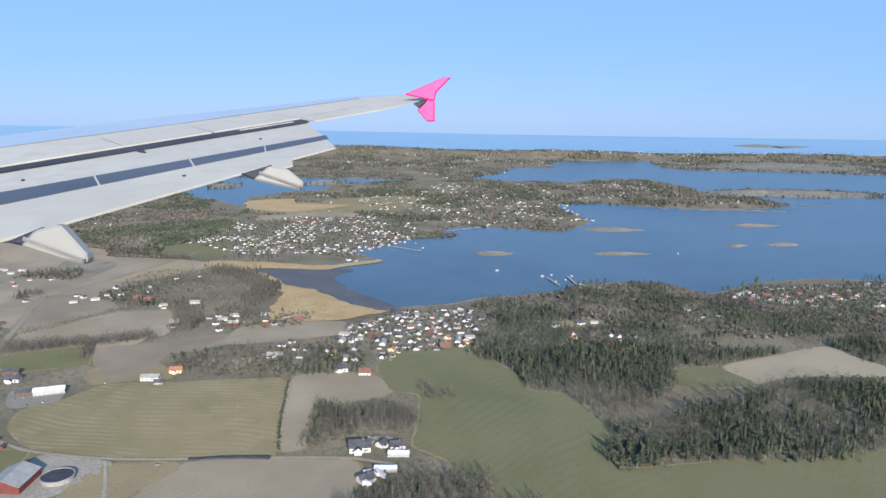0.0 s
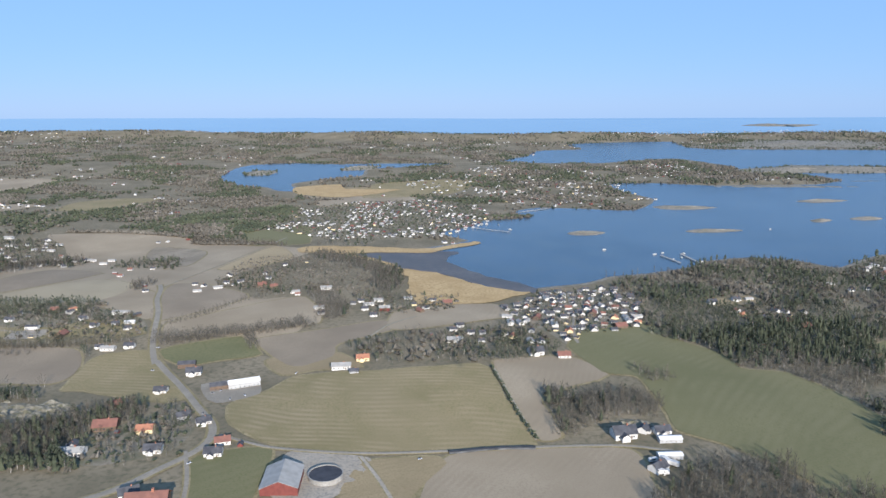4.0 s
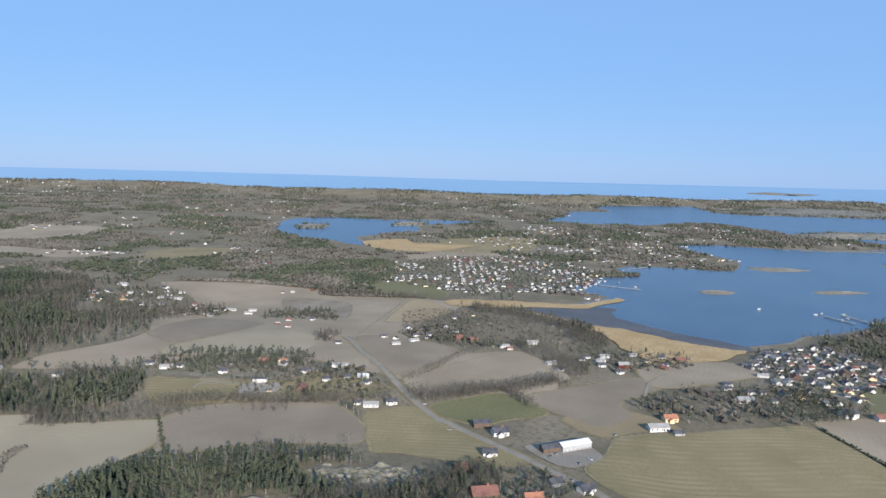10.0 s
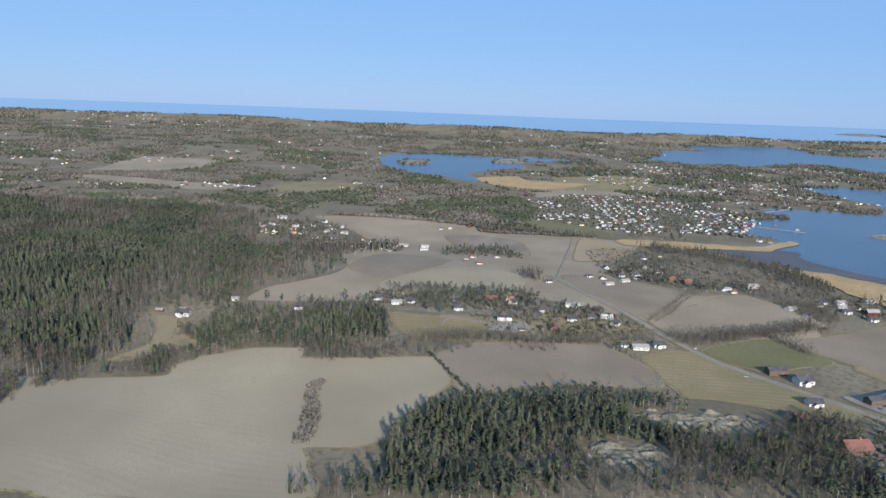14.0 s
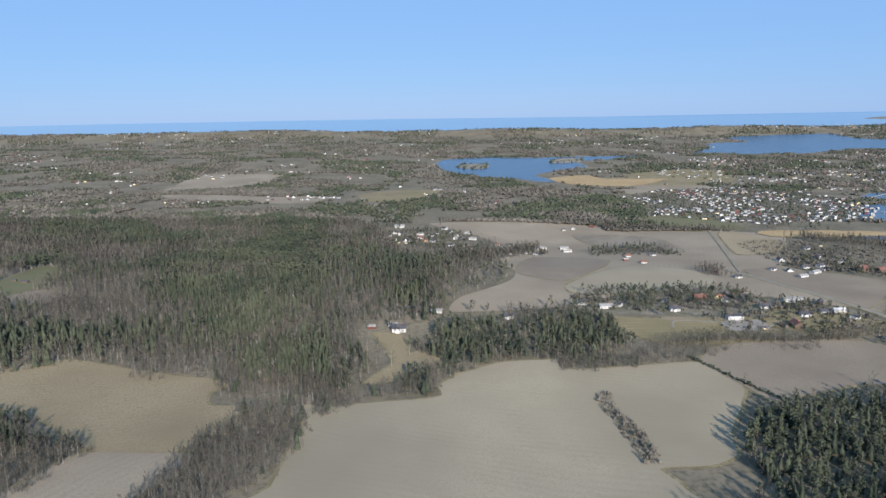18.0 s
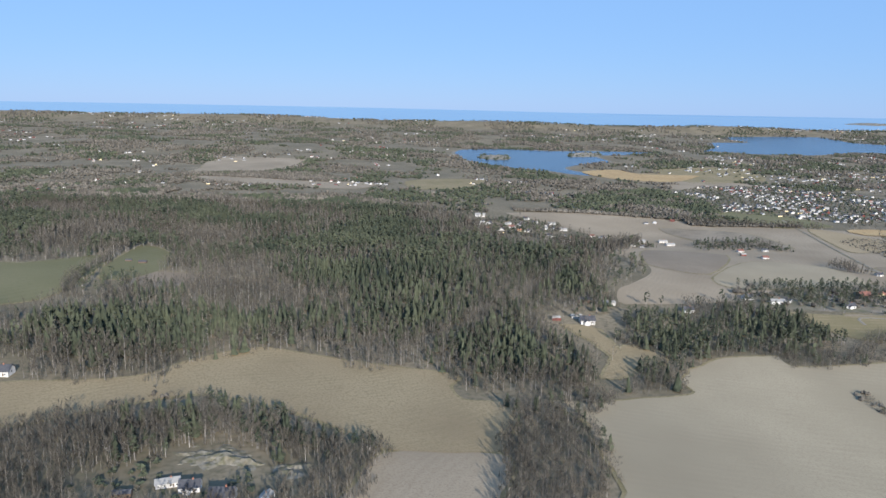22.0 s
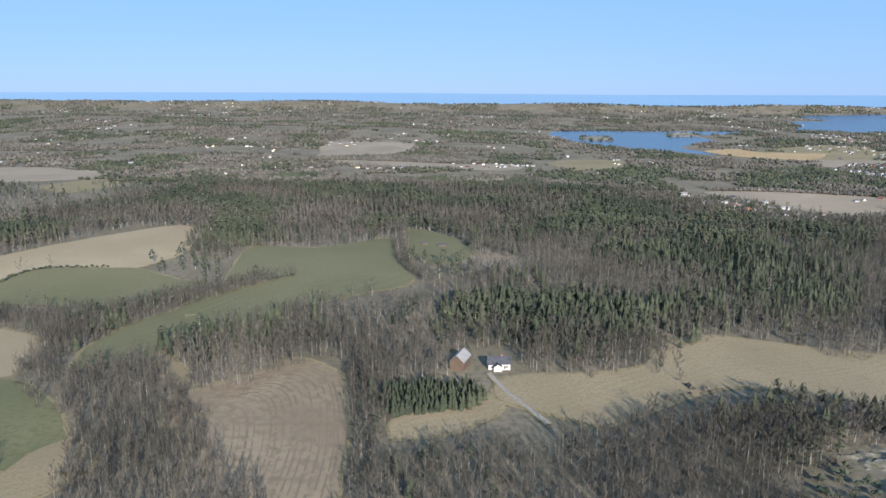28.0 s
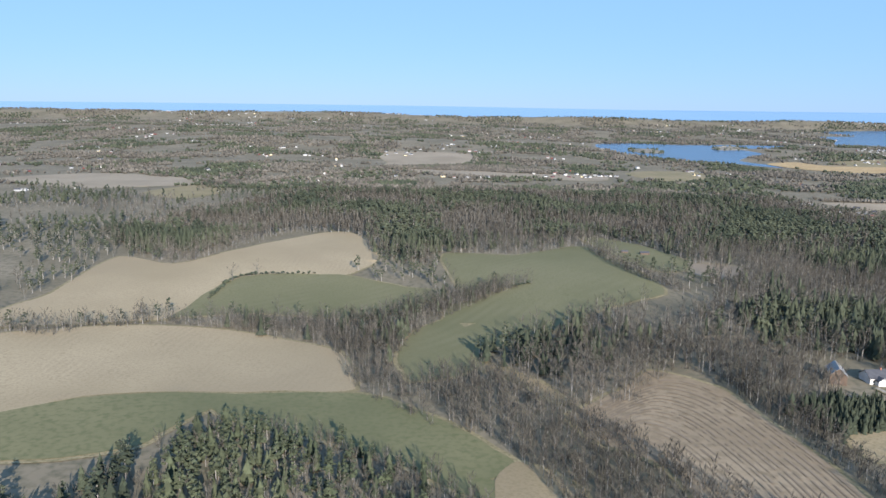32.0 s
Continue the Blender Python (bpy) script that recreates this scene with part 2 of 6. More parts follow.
M = {
    "scrub": material("scrub_ground", (0.143, 0.12, 0.0752), (0.23, 0.187, 0.122), 0.02, 0.95, 0.35, 0.3, (0.112, 0.1, 0.0602)),
    "tan": striped(material("bare_soil", (0.25, 0.2, 0.13), (0.345, 0.282, 0.191), 0.015, 0.95, 1.2, 0.1, (0.255, 0.197, 0.132)), 25, 4.0, 0.3, (0.204, 0.158, 0.105)),
    "brown": striped(material("damp_soil", (0.209, 0.165, 0.113), (0.296, 0.238, 0.162), 0.018, 0.95, 1.2, 0.1, (0.204, 0.16, 0.108)), 80, 3.0, 0.25, (0.173, 0.138, 0.094)),
    "pale": striped(material("pale_soil", (0.275, 0.228, 0.146), (0.365, 0.305, 0.198), 0.013, 0.95, 1.2, 0.1, (0.293, 0.236, 0.154)), 100, 4.5, 0.32, (0.252, 0.202, 0.132)),
    "olive": striped(material("sparse_grass", (0.198, 0.16, 0.0777), (0.259, 0.202, 0.106), 0.016, 0.95, 1.0, 0.1, (0.171, 0.152, 0.0663)), 93, 5.5, 0.75, (0.311, 0.24, 0.142)),
    "green": striped(material("winter_crop", (0.135, 0.126, 0.0587), (0.178, 0.159, 0.0789), 0.012, 0.95, 1.0, 0.1, (0.122, 0.12, 0.0509)), 40, 7.0, 0.6, (0.176, 0.157, 0.0815)),
    "darkgreen": material("grass", (0.133, 0.128, 0.0583), (0.182, 0.164, 0.078), 0.02, 0.95, 0.5, 0.1, (0.12, 0.12, 0.0517)),
    "dry": striped(material("dry_grass", (0.238, 0.18, 0.102), (0.323, 0.25, 0.143), 0.016, 0.95, 1.0, 0.1, (0.216, 0.168, 0.0882)), 60, 4.0, 0.3, (0.188, 0.153, 0.0796)),
    "orchard": striped(material("orchard_rows", (0.25, 0.2, 0.14), (0.3, 0.25, 0.18), 0.02, 0.95, 1.0, 0.1, (0.22, 0.18, 0.12)), 100, 5.0, 0.8, (0.1, 0.085, 0.055)),
    "straw": striped(material("straw_soil", (0.306, 0.238, 0.136), (0.393, 0.308, 0.183), 0.012, 0.95, 1.2, 0.1, (0.275, 0.21, 0.12)), 10, 3.0, 0.3, (0.245, 0.186, 0.111)),
    "margin": material("rank_grass", (0.204, 0.165, 0.0846), (0.306, 0.245, 0.136), 0.06, 0.95, 0.8, 0.2, (0.143, 0.125, 0.0564)),
    "plough": striped(material("ploughed_soil", (0.225, 0.169, 0.103), (0.293, 0.225, 0.141), 0.03, 0.95, 0.3, 0.2, (0.192, 0.146, 0.0877)), 8, 3.4, 0.12, (0.169, 0.129, 0.0792), 0.5),
    "turned": material("turned_soil", (0.178, 0.136, 0.09), (0.235, 0.18, 0.12), 0.05, 0.95),
    "reed": material("dry_reeds", (0.38, 0.26, 0.12), (0.47, 0.335, 0.165), 0.04, 0.95, 0.4, 0.4, (0.3, 0.2, 0.09)),
    "mud": material("mud", (0.085, 0.075, 0.065), (0.12, 0.105, 0.09), 0.03, 0.5, 0.2, 0.1, (0.07, 0.07, 0.07)),
    "rock": material("coastal_rock", (0.17, 0.152, 0.115), (0.27, 0.24, 0.195), 0.08, 0.9, 0.4, 0.5, (0.105, 0.1, 0.07)),
    "greyrock": material("grey_rock", (0.134, 0.118, 0.0783), (0.242, 0.217, 0.169), 0.3, 0.9, 0.5, 0.6, (0.0896, 0.0869, 0.047)),
    "asphalt": material("asphalt", (0.23, 0.2, 0.154), (0.284, 0.248, 0.193), 0.1, 0.9, 0.8, 0.0, (0.203, 0.176, 0.135)),
    "gravel": material("gravel", (0.29, 0.25, 0.19), (0.35, 0.305, 0.24), 0.1, 0.95, 0.8, 0.0, (0.2, 0.18, 0.15)),
    "gardens": material("lawns_and_yards", (0.125, 0.12, 0.068), (0.25, 0.21, 0.155), 0.09, 0.95, 0.5, 0.1, (0.15, 0.13, 0.09)),
    "bark": material("bark", (0.17, 0.155, 0.135), (0.29, 0.27, 0.24), 0.3, 0.95),
    "twigs": material("bare_twigs", (0.0664, 0.0589, 0.0457), (0.104, 0.0928, 0.0738), 0.02, 0.95, island=0.25),
    "thicket": material("bare_thicket", (0.08, 0.071, 0.056), (0.135, 0.121, 0.098), 0.02, 0.95, 0.5, 0.6, (0.062, 0.056, 0.045), island=0.35),
    "needles": material("pine_needles", (0.034, 0.042, 0.026), (0.066, 0.073, 0.043), 0.03, 0.9, island=0.25),
    "lightneedles": material("young_needles", (0.041, 0.0504, 0.0272), (0.0697, 0.0781, 0.0425), 0.04, 0.9, island=0.35),
    "white": material("white_boards", (0.48, 0.465, 0.43), (0.56, 0.545, 0.51), 0.5, 0.65),
    "cream": material("cream_boards", (0.62, 0.5, 0.28), (0.68, 0.56, 0.34), 0.5, 0.6),
    "redwall": material("red_boards", (0.13, 0.037, 0.03), (0.165, 0.048, 0.038), 0.5, 0.75),
    "brownwall": material("brown_boards", (0.1, 0.07, 0.05), (0.13, 0.092, 0.066), 0.5, 0.75),
    "greywall": material("grey_boards", (0.3, 0.3, 0.29), (0.38, 0.38, 0.37), 0.5, 0.7),
    "darkroof": material("dark_tiles", (0.05, 0.05, 0.055), (0.085, 0.085, 0.09), 0.4, 0.8),
    "redroof": material("red_tiles", (0.16, 0.078, 0.06), (0.21, 0.1, 0.074), 0.4, 0.85),
    "orangeroof": material("orange_tiles", (0.3, 0.135, 0.08), (0.36, 0.165, 0.1), 0.4, 0.85),
    "greyroof": material("grey_sheet", (0.259, 0.248, 0.223), (0.324, 0.31, 0.281), 0.3, 0.6),
    "whiteroof": material("pale_sheet", (0.58, 0.56, 0.52), (0.66, 0.64, 0.6), 0.3, 0.55),
    "glass": material("window_glass", (0.03, 0.035, 0.04), (0.05, 0.055, 0.06), 1.0, 0.15),
    "brick": material("chimney_brick", (0.25, 0.11, 0.07), (0.32, 0.15, 0.1), 1.0, 0.9),
    "concrete": material("concrete", (0.24, 0.23, 0.205), (0.31, 0.295, 0.265), 0.3, 0.85, 1.0, 0.0, (0.2, 0.19, 0.17)),
    "wing": material("aircraft_skin", (0.42, 0.39, 0.325), (0.47, 0.435, 0.365), 0.8, 0.62, 6.0, 0.0, (0.4, 0.37, 0.315)),
    # fairings darker than the wing skin: their shade is painted into the grey
    "fairing": material("fairing_paint_shaded", (0.25, 0.24, 0.21), (0.29, 0.278, 0.245), 1.5, 0.55),
    "bare_metal": material("bare_aluminium", (0.7, 0.7, 0.7), (0.8, 0.8, 0.8), 0.8, 0.4, metal=0.8),
    "panel_gap": material("panel_gap", (0.2, 0.19, 0.18), (0.25, 0.24, 0.22), 2.0, 0.7),
    "wingblue": material("slate_flap_panel", (0.06, 0.068, 0.085), (0.085, 0.094, 0.115), 1.0, 0.5),
    # near-black for gaps and fasteners, also painted shade at fairing mounts and fence
    "seal_or_shade": material("dark_seal_and_shade", (0.03, 0.035, 0.045), (0.045, 0.05, 0.06), 1.0, 0.7),
    "pink": material("pink_paint", (0.62, 0.03, 0.17), (0.68, 0.04, 0.2), 1.0, 0.4),
    "tarp": material("black_plastic", (0.025, 0.027, 0.03), (0.04, 0.042, 0.045), 0.5, 0.45),
    "planks": material("grey_planks", (0.3, 0.27, 0.23), (0.4, 0.37, 0.32), 1.0, 0.85),
    "carpaint": material("car_paint", (0.45, 0.46, 0.48), (0.55, 0.56, 0.58), 1.0, 0.3, obj_rand=0.6),
    "rubber": material("rubber", (0.02, 0.02, 0.02), (0.03, 0.03, 0.03), 1.0, 0.8),
    "cover": material("tank_cover", (0.035, 0.035, 0.04), (0.055, 0.055, 0.06), 0.3, 0.7),
}


def water_material(name, chop, rough=0.22, tints=((0.028, 0.055, 0.08), (0.045, 0.08, 0.115), (0.052, 0.082, 0.102))):
    m = material(name, *tints[:2], 0.006, rough, 0.02, 0.0, tints[2])
    n, l = m.node_tree.nodes, m.node_tree.links
    p = n["Principled BSDF"]
    p.inputs["IOR"].default_value = 1.33
    p.inputs["Specular IOR Level"].default_value = 0.5
    geo = n.new("ShaderNodeNewGeometry")
    mp = n.new("ShaderNodeMapping")
    mp.inputs["Scale"].default_value = (0.5, 1.2, 1)
    l.new(geo.outputs["Position"], mp.inputs["Vector"])
    tex = n.new("ShaderNodeTexNoise")
    tex.inputs["Scale"].default_value, tex.inputs["Detail"].default_value = 0.35, 6
    l.new(mp.outputs["Vector"], tex.inputs["Vector"])
    bmp = n.new("ShaderNodeBump")
    bmp.inputs["Strength"].default_value, bmp.inputs["Distance"].default_value = chop, 0.6
    l.new(tex.outputs["Fac"], bmp.inputs["Height"])
    l.new(bmp.outputs["Normal"], p.inputs["Normal"])
    return m


M["water"] = water_material("sea_water", 0.22)
# open sea: base colour lifted far above the bay's to paint in distance haze
M["hazed_farwater"] = water_material("open_sea_water_hazed", 0.0, 0.04, ((0.11, 0.19, 0.27), (0.15, 0.24, 0.32), (0.13, 0.21, 0.29)))

# ---- ground ----
# swells of the near ground, then far ridges: x, y, widths, height
SWELLS = [(-1200, 460, 120, 120, -5.4), (-1050, 330, 120, 120, -1.0), (-1050, 460, 120, 120, 3.7), (-1050, 590, 120, 120, 2.9), (-900, 460, 120, 120, -4.2), (-750, 460, 120, 120, -5.4), (-750, 590, 120, 120, 2.6), (-600, 330, 120, 120, -7.7), (-600, 460, 120, 120, -3.2), (-600, 590, 120, 120, -2.0), (-600, 850, 120, 120, -9.8), (-600, 1110, 120, 120, -2.7), (-450, 460, 120, 120, -2.9), (-450, 590, 120, 120, 1.2), (-450, 720, 120, 120, -1.3), (-300, 330, 120, 120, 1.8), (-300, 460, 120, 120, -2.6), (-300, 590, 120, 120, 0.9), (-300, 720, 120, 120, 2.7), (-150, 330, 120, 120, -4.3), (-150, 460, 120, 120, 3.5), (-150, 590, 120, 120, 1.7), (0, 330, 120, 120, 1.5)]
HILLS = SWELLS + [(-560, 3080, 480, 110, 26), (320, 3120, 420, 110, 28), (1300, 3200, 520, 120, 18), (2300, 3200, 600, 140, 20), (-1700, 3080, 650, 140, 26), (-2900, 3080, 700, 160, 28),
                  (-100, 1900, 300, 160, 6), (500, 1700, 170, 70, 8), (-1500, 1900, 400, 220, 10), (-900, 2500, 420, 160, 10), (-2200, 2300, 500, 250, 14)]


def height(x, y):
    """The ground's height at a place of the plan; x and y may be arrays."""
    x, y = np.asarray(x, float), np.asarray(y, float)
    z = -4.3 - 0.0113 * np.clip(x, -1500, 200) - 0.0036 * np.minimum(y, 1400) + 98 * np.maximum((y - 1400) / 3200, 0) ** 1.3
    for hx, hy, sx, sy, h in HILLS:
        z = z + h * np.exp(-((x - hx) / sx) ** 2 - ((y - hy) / sy) ** 2)
    return z


def raw_mesh(name, verts, faces, mats, index=None, smooth=False):
    """A mesh from arrays: verts (n, 3), faces (m, 3 or 4)."""
    me = bpy.data.meshes.new(name)
    verts, faces = np.asarray(verts, np.float32), np.asarray(faces, np.int32)
    k = faces.shape[1]
    me.vertices.add(len(verts))
    me.vertices.foreach_set("co", verts.ravel())
    me.loops.add(faces.size)
    me.loops.foreach_set("vertex_index", faces.ravel())
    me.polygons.add(len(faces))
    me.polygons.foreach_set("loop_start", np.arange(len(faces), dtype=np.int32) * k)
    me.polygons.foreach_set("loop_total", np.full(len(faces), k, np.int32))
    for m in mats:
        me.materials.append(m)
    if index is not None:
        me.polygons.foreach_set("material_index", np.asarray(index, np.int32))
    me.polygons.foreach_set("use_smooth", np.full(len(faces), smooth))
    me.update(calc_edges=True)
    return me


def spread(*steps):
    """Grid lines from (start, stop, step) runs."""
    out = []
    for a, b, s in steps:
        out += list(np.arange(a, b, s))
    return np.array(out)


gx = spread((-5200, -1500, 100), (-1500, 600, 14), (600, 5201, 100))
gy = spread((-900, 100, 100), (100, 1400, 14), (1400, 3900, 40), (3900, 4641, 60))
GX, GY = np.meshgrid(gx, gy)
gv = np.stack([GX.ravel(), GY.ravel(), height(GX, GY).ravel()], 1)
idx = np.arange(GX.size).reshape(GX.shape)
gf = np.stack([idx[:-1, :-1].ravel(), idx[:-1, 1:].ravel(), idx[1:, 1:].ravel(), idx[1:, :-1].ravel()], 1)
tagged(new("ground", raw_mesh("ground", gv, gf, [M["scrub"]], smooth=True)), "rough brown winter ground with scrub and heath", "ground", kind="structure")


CLEARINGS = []
ISLAND_TREES = []
KEEP_OUT = []      # plan outlines with no trees
WET = []


def inside(poly, x, y):
    """Which of the points lie in the outline."""
    px, py = np.array(poly, float).T
    hit = np.zeros(x.shape, bool)
    for i in range(len(px)):
        x1, y1, x2, y2 = px[i - 1], py[i - 1], px[i], py[i]
        if y1 != y2:
            hit ^= ((y1 > y) != (y2 > y)) & (x < (x2 - x1) * (y - y1) / (y2 - y1) + x1)
    return hit


def rounded(poly, per=4, wobble=0.02, seed=1):
    """A closed outline, rounded between its corners and slightly uneven."""
    rng = random.Random(seed)
    n, out = len(poly), []
    for i in range(n):
        p0, p1, p2, p3 = (np.array(poly[(i + k) % n], float) for k in (-1, 0, 1, 2))
        for j in range(per):
            t = j / per
            c = p1 + 0.35 * ((p2 - p0) * t * (1 - t) ** 2 - (p3 - p1) * t * t * (1 - t)) + (p2 - p1) * (3 * t * t - 2 * t ** 3)
            d = np.linalg.norm(p2 - p1)
            out.append((c[0] + rng.uniform(-1, 1) * wobble * min(d, 60), c[1] + rng.uniform(-1, 1) * wobble * min(d, 60)))
    return out


def draped(name, poly, mat, lift, label, category, step=None, seed=1, wobble=0.02):
    """A sheet laid on the ground inside an outline."""
    edge = rounded(poly, 4, wobble, seed)
    xs, ys = np.array(edge).T
    span = max(np.ptp(xs), np.ptp(ys))
    step = step or max(10, span / 45)
    ax, ay = np.meshgrid(np.arange(xs.min(), xs.max(), step), np.arange(ys.min(), ys.max(), step))
    ax, ay = ax.ravel(), ay.ravel()
    keep = inside(edge, ax, ay)
    pts = [Vector(p) for p in edge] + [Vector((a, b)) for a, b in zip(ax[keep], ay[keep])]
    v, _, f, *_ = delaunay_2d_cdt(pts, [], [list(range(len(edge)))], 1, 1e-4)
    vv = np.array([(p.x, p.y) for p in v])
    z = height(vv[:, 0], vv[:, 1]) + lift
    me = raw_mesh(name, np.c_[vv, z], [list(q) for q in f], [mat], smooth=True)
    flip = me.polygons[0].normal.z < 0
    if flip:
        me.flip_normals()
    return tagged(new(name, me), label, category, kind="structure")


LOOK = {"tan": "bare greyish-tan tilled field with faint drill rows", "brown": "damp brown tilled field", "pale": "pale dry tilled field beside dark woods",
        "olive": "olive-green grass field with pale mowing stripes", "green": "green winter crop field bordered by woods", "darkgreen": "dark green grass field",
        "dry": "dry yellow-brown grass field below the woods", "orchard": "orchard field with dark rows of bushes", "straw": "straw-coloured tilled field with curved rows", "plough": "brown ploughed field with curving furrows",
        "gravel": "pale gravel yard", "asphalt": "grey asphalt car park", "gardens": "lawns, yards and paths between houses"}
serial = [0]


def swollen(poly, by):
    """The outline moved outwards."""
    p = np.array(poly, float)
    d = np.roll(p, -1, 0) - np.roll(p, 1, 0)
    n = np.stack([d[:, 1], -d[:, 0]], 1) / (np.linalg.norm(d, axis=1)[:, None] + 1e-9)
    area = np.sum(p[:, 0] * np.roll(p[:, 1], -1) - np.roll(p[:, 0], -1) * p[:, 1])
    return [tuple(q) for q in p + n * (by if area > 0 else -by)]


def field(name, kind, poly):
    serial[0] += 1
    KEEP_OUT.append(poly)
    if name in ("farm_lawn", "garden_plot", "clearing", "forest_path"):
        CLEARINGS.append(poly)
    if kind not in ("gravel", "asphalt", "gardens") and name not in ("farmland", "dark_field", "rough_strip"):
        draped("field_margin", swollen(poly, 1.8), M["margin"], 0.22, "strip of pale dry grass round a field", "field margin", seed=serial[0])
    draped(name, poly, M[kind], 0.12 if kind == "gardens" else 0.3 + 0.04 * (serial[0] % 4) if name != "farmland" else 0.15, "narrow rough strip of brush and rubble in a field" if name == "rough_strip" else LOOK[kind], "field", seed=serial[0])


def reed(name, kind, poly):
    serial[0] += 1
    KEEP_OUT.append(poly)
    draped(name, poly, M[kind], 0.8 if kind == "reed" else 0.45, "golden dry reed bed along the bay" if kind == "reed" else "dark wet mud flat at the bay's head", "shore", seed=serial[0], wobble=0.06)


def water(name, kind, poly):
    serial[0] += 1
    WET.append(poly)
    draped("shore", swollen(poly, 5.0 if name == "bay" else 9.0), M["rock"], 0.2, "pale rocky shore along the water", "shore", seed=serial[0], step=40)
    draped(name, poly, M[kind], 0.35, "blue sea water with fine ripples", "water", seed=serial[0], step=40 if name != "bay" else 20)


def island(name, kind, poly):
    serial[0] += 1
    edge = rounded(poly, 4, 0.05, serial[0])
    e = np.array(edge)
    c = e.mean(0)
    shrink = 0.8 if name == "islet" else 1.0
    edge = [tuple(c + (q - c) * (1, shrink)) for q in e]
    size = min(np.ptp(e[:, 0]), np.ptp(e[:, 1]))
    rings, verts = 6, []
    rng = random.Random(serial[0])
    for k in range(rings):
        s = 1 - k / rings
        for x, y in edge:
            p = c + (np.array((x, y)) - c) * s
            top = min(6, 0.05 * size) * (1 - s ** 2) * rng.uniform(0.6, 1.2)
            verts.append((p[0], p[1], height(*p) - 0.3 + (0 if k == 0 else 0.6 + top)))
    verts.append((c[0], c[1], height(*c) + min(6, 0.05 * size)))
    n, faces = len(edge), []
    for k in range(rings - 1):
        for i in range(n):
            a, b = k * n + i, k * n + (i + 1) % n
            faces += [(a, b, b + n), (a, b + n, a + n)]
    for i in range(n):
        faces.append(((rings - 1) * n + i, (rings - 1) * n + (i + 1) % n, rings * n))
    me = raw_mesh(name, verts, faces, [M[kind]])
    if me.polygons[-1].normal.z < 0:
        me.flip_normals()
    if name == "island":
        ix, iy = jittered(edge, 13.0, np.random.RandomState(serial[0]))
        ISLAND_TREES.extend((a, b) for a, b in zip(ix, iy) if noise.noise((a * 0.02, b * 0.02, 4.0)) > -0.15)
    tagged(new(name, me), "low bare rocky islet in blue water" if name == "islet" else "long wooded rocky island", "island", kind="structure")


def outcrop(name, kind, poly):
    """A low knoll of bare rock, with no trees on it."""
    CLEARINGS.append(poly)
    CLEARINGS.append([(x, y - 9) for x, y in poly])
    serial[0] += 1
    rng = np.random.RandomState(serial[0])
    edge = rounded(poly, 5, 0.16, serial[0])
    ax, ay = jittered(edge, 1.5, rng)
    pts = [Vector(p) for p in edge] + [Vector((a, b)) for a, b in zip(ax, ay)]
    v, _, f, *_ = delaunay_2d_cdt(pts, [], [list(range(len(edge)))], 1, 1e-4)
    e, verts = np.array(edge), []
    for p in v:
        rim = min(1.0, float(np.min(np.hypot(e[:, 0] - p.x, e[:, 1] - p.y))) / 5)
        ledge = noise.noise((p.x * 0.07 + p.y * 0.03, p.y * 0.26, serial[0])) + 0.45 * noise.noise((p.x * 0.2, p.y * 0.5, 2.0))
        step = math.floor(4 * ledge) / 4
        verts.append((p.x, p.y, float(height(p.x, p.y)) - 0.5 + rim * (1.5 + 2.0 * step + 0.3 * noise.noise((p.x, p.y, 5.0)))))
    me = raw_mesh(name, verts, [list(q) for q in f], [M["greyrock"]])
    if me.polygons[-1].normal.z < 0:
        me.flip_normals()
    tagged(new(name, me), "knoll of bare grey weathered rock among trees", "rock", kind="structure")


def along(points, step):
    """Points and directions at even steps along a smooth line through the points."""
    p = [np.array(q, float) for q in points]
    p = [2 * p[0] - p[1]] + p + [2 * p[-1] - p[-2]]
    fine = []
    for i in range(1, len(p) - 2):
        for t in np.linspace(0, 1, 24, endpoint=False):
            fine.append(0.5 * (2 * p[i] + (p[i + 1] - p[i - 1]) * t + (2 * p[i - 1] - 5 * p[i] + 4 * p[i + 1] - p[i + 2]) * t * t + (3 * p[i] - p[i - 1] - 3 * p[i + 1] + p[i + 2]) * t ** 3))
    fine = np.array(fine + [p[-2]])
    s = np.r_[0, np.cumsum(np.linalg.norm(np.diff(fine, axis=0), axis=1))]
    u = np.arange(0, s[-1], step)
    q = np.stack([np.interp(u, s, fine[:, 0]), np.interp(u, s, fine[:, 1])], 1)
    d = np.gradient(q, axis=0)
    return q, d / (np.linalg.norm(d, axis=1)[:, None] + 1e-9)


ROADS = []


def road(name, width, points):
    q, d = along(points, 5.0)
    ROADS.append((q, width))
    side = np.stack([-d[:, 1], d[:, 0]], 1)
    gravelly = name in ("farm_track", "driveway")
    for nm, w, lift, mat, label in ((name, width, 0.55, M["gravel" if gravelly else "asphalt"], "pale gravel track" if gravelly else "grey asphalt country road"),
                                    (name + "_verge", width * 1.7, 0.45, M["margin"], "strip of dry grass verge beside the road")):
        rows = [q + side * w * k / 2 for k in (-1, -0.5, 0.5, 1)]
        crown = [-0.1, 0, 0, -0.1]
        verts = np.concatenate([np.c_[r, height(r[:, 0], r[:, 1]) + lift + c] for r, c in zip(rows, crown)])
        n, faces = len(q), []
        for k in range(3):
            for i in range(n - 1):
                faces.append((k * n + i, (k + 1) * n + i, (k + 1) * n + i + 1, k * n + i + 1))
        me = raw_mesh(nm, verts, faces, [mat])
        if me.polygons[0].normal.z < 0:
            me.flip_normals()
        tagged(new(nm, me), label, "road", kind="structure")


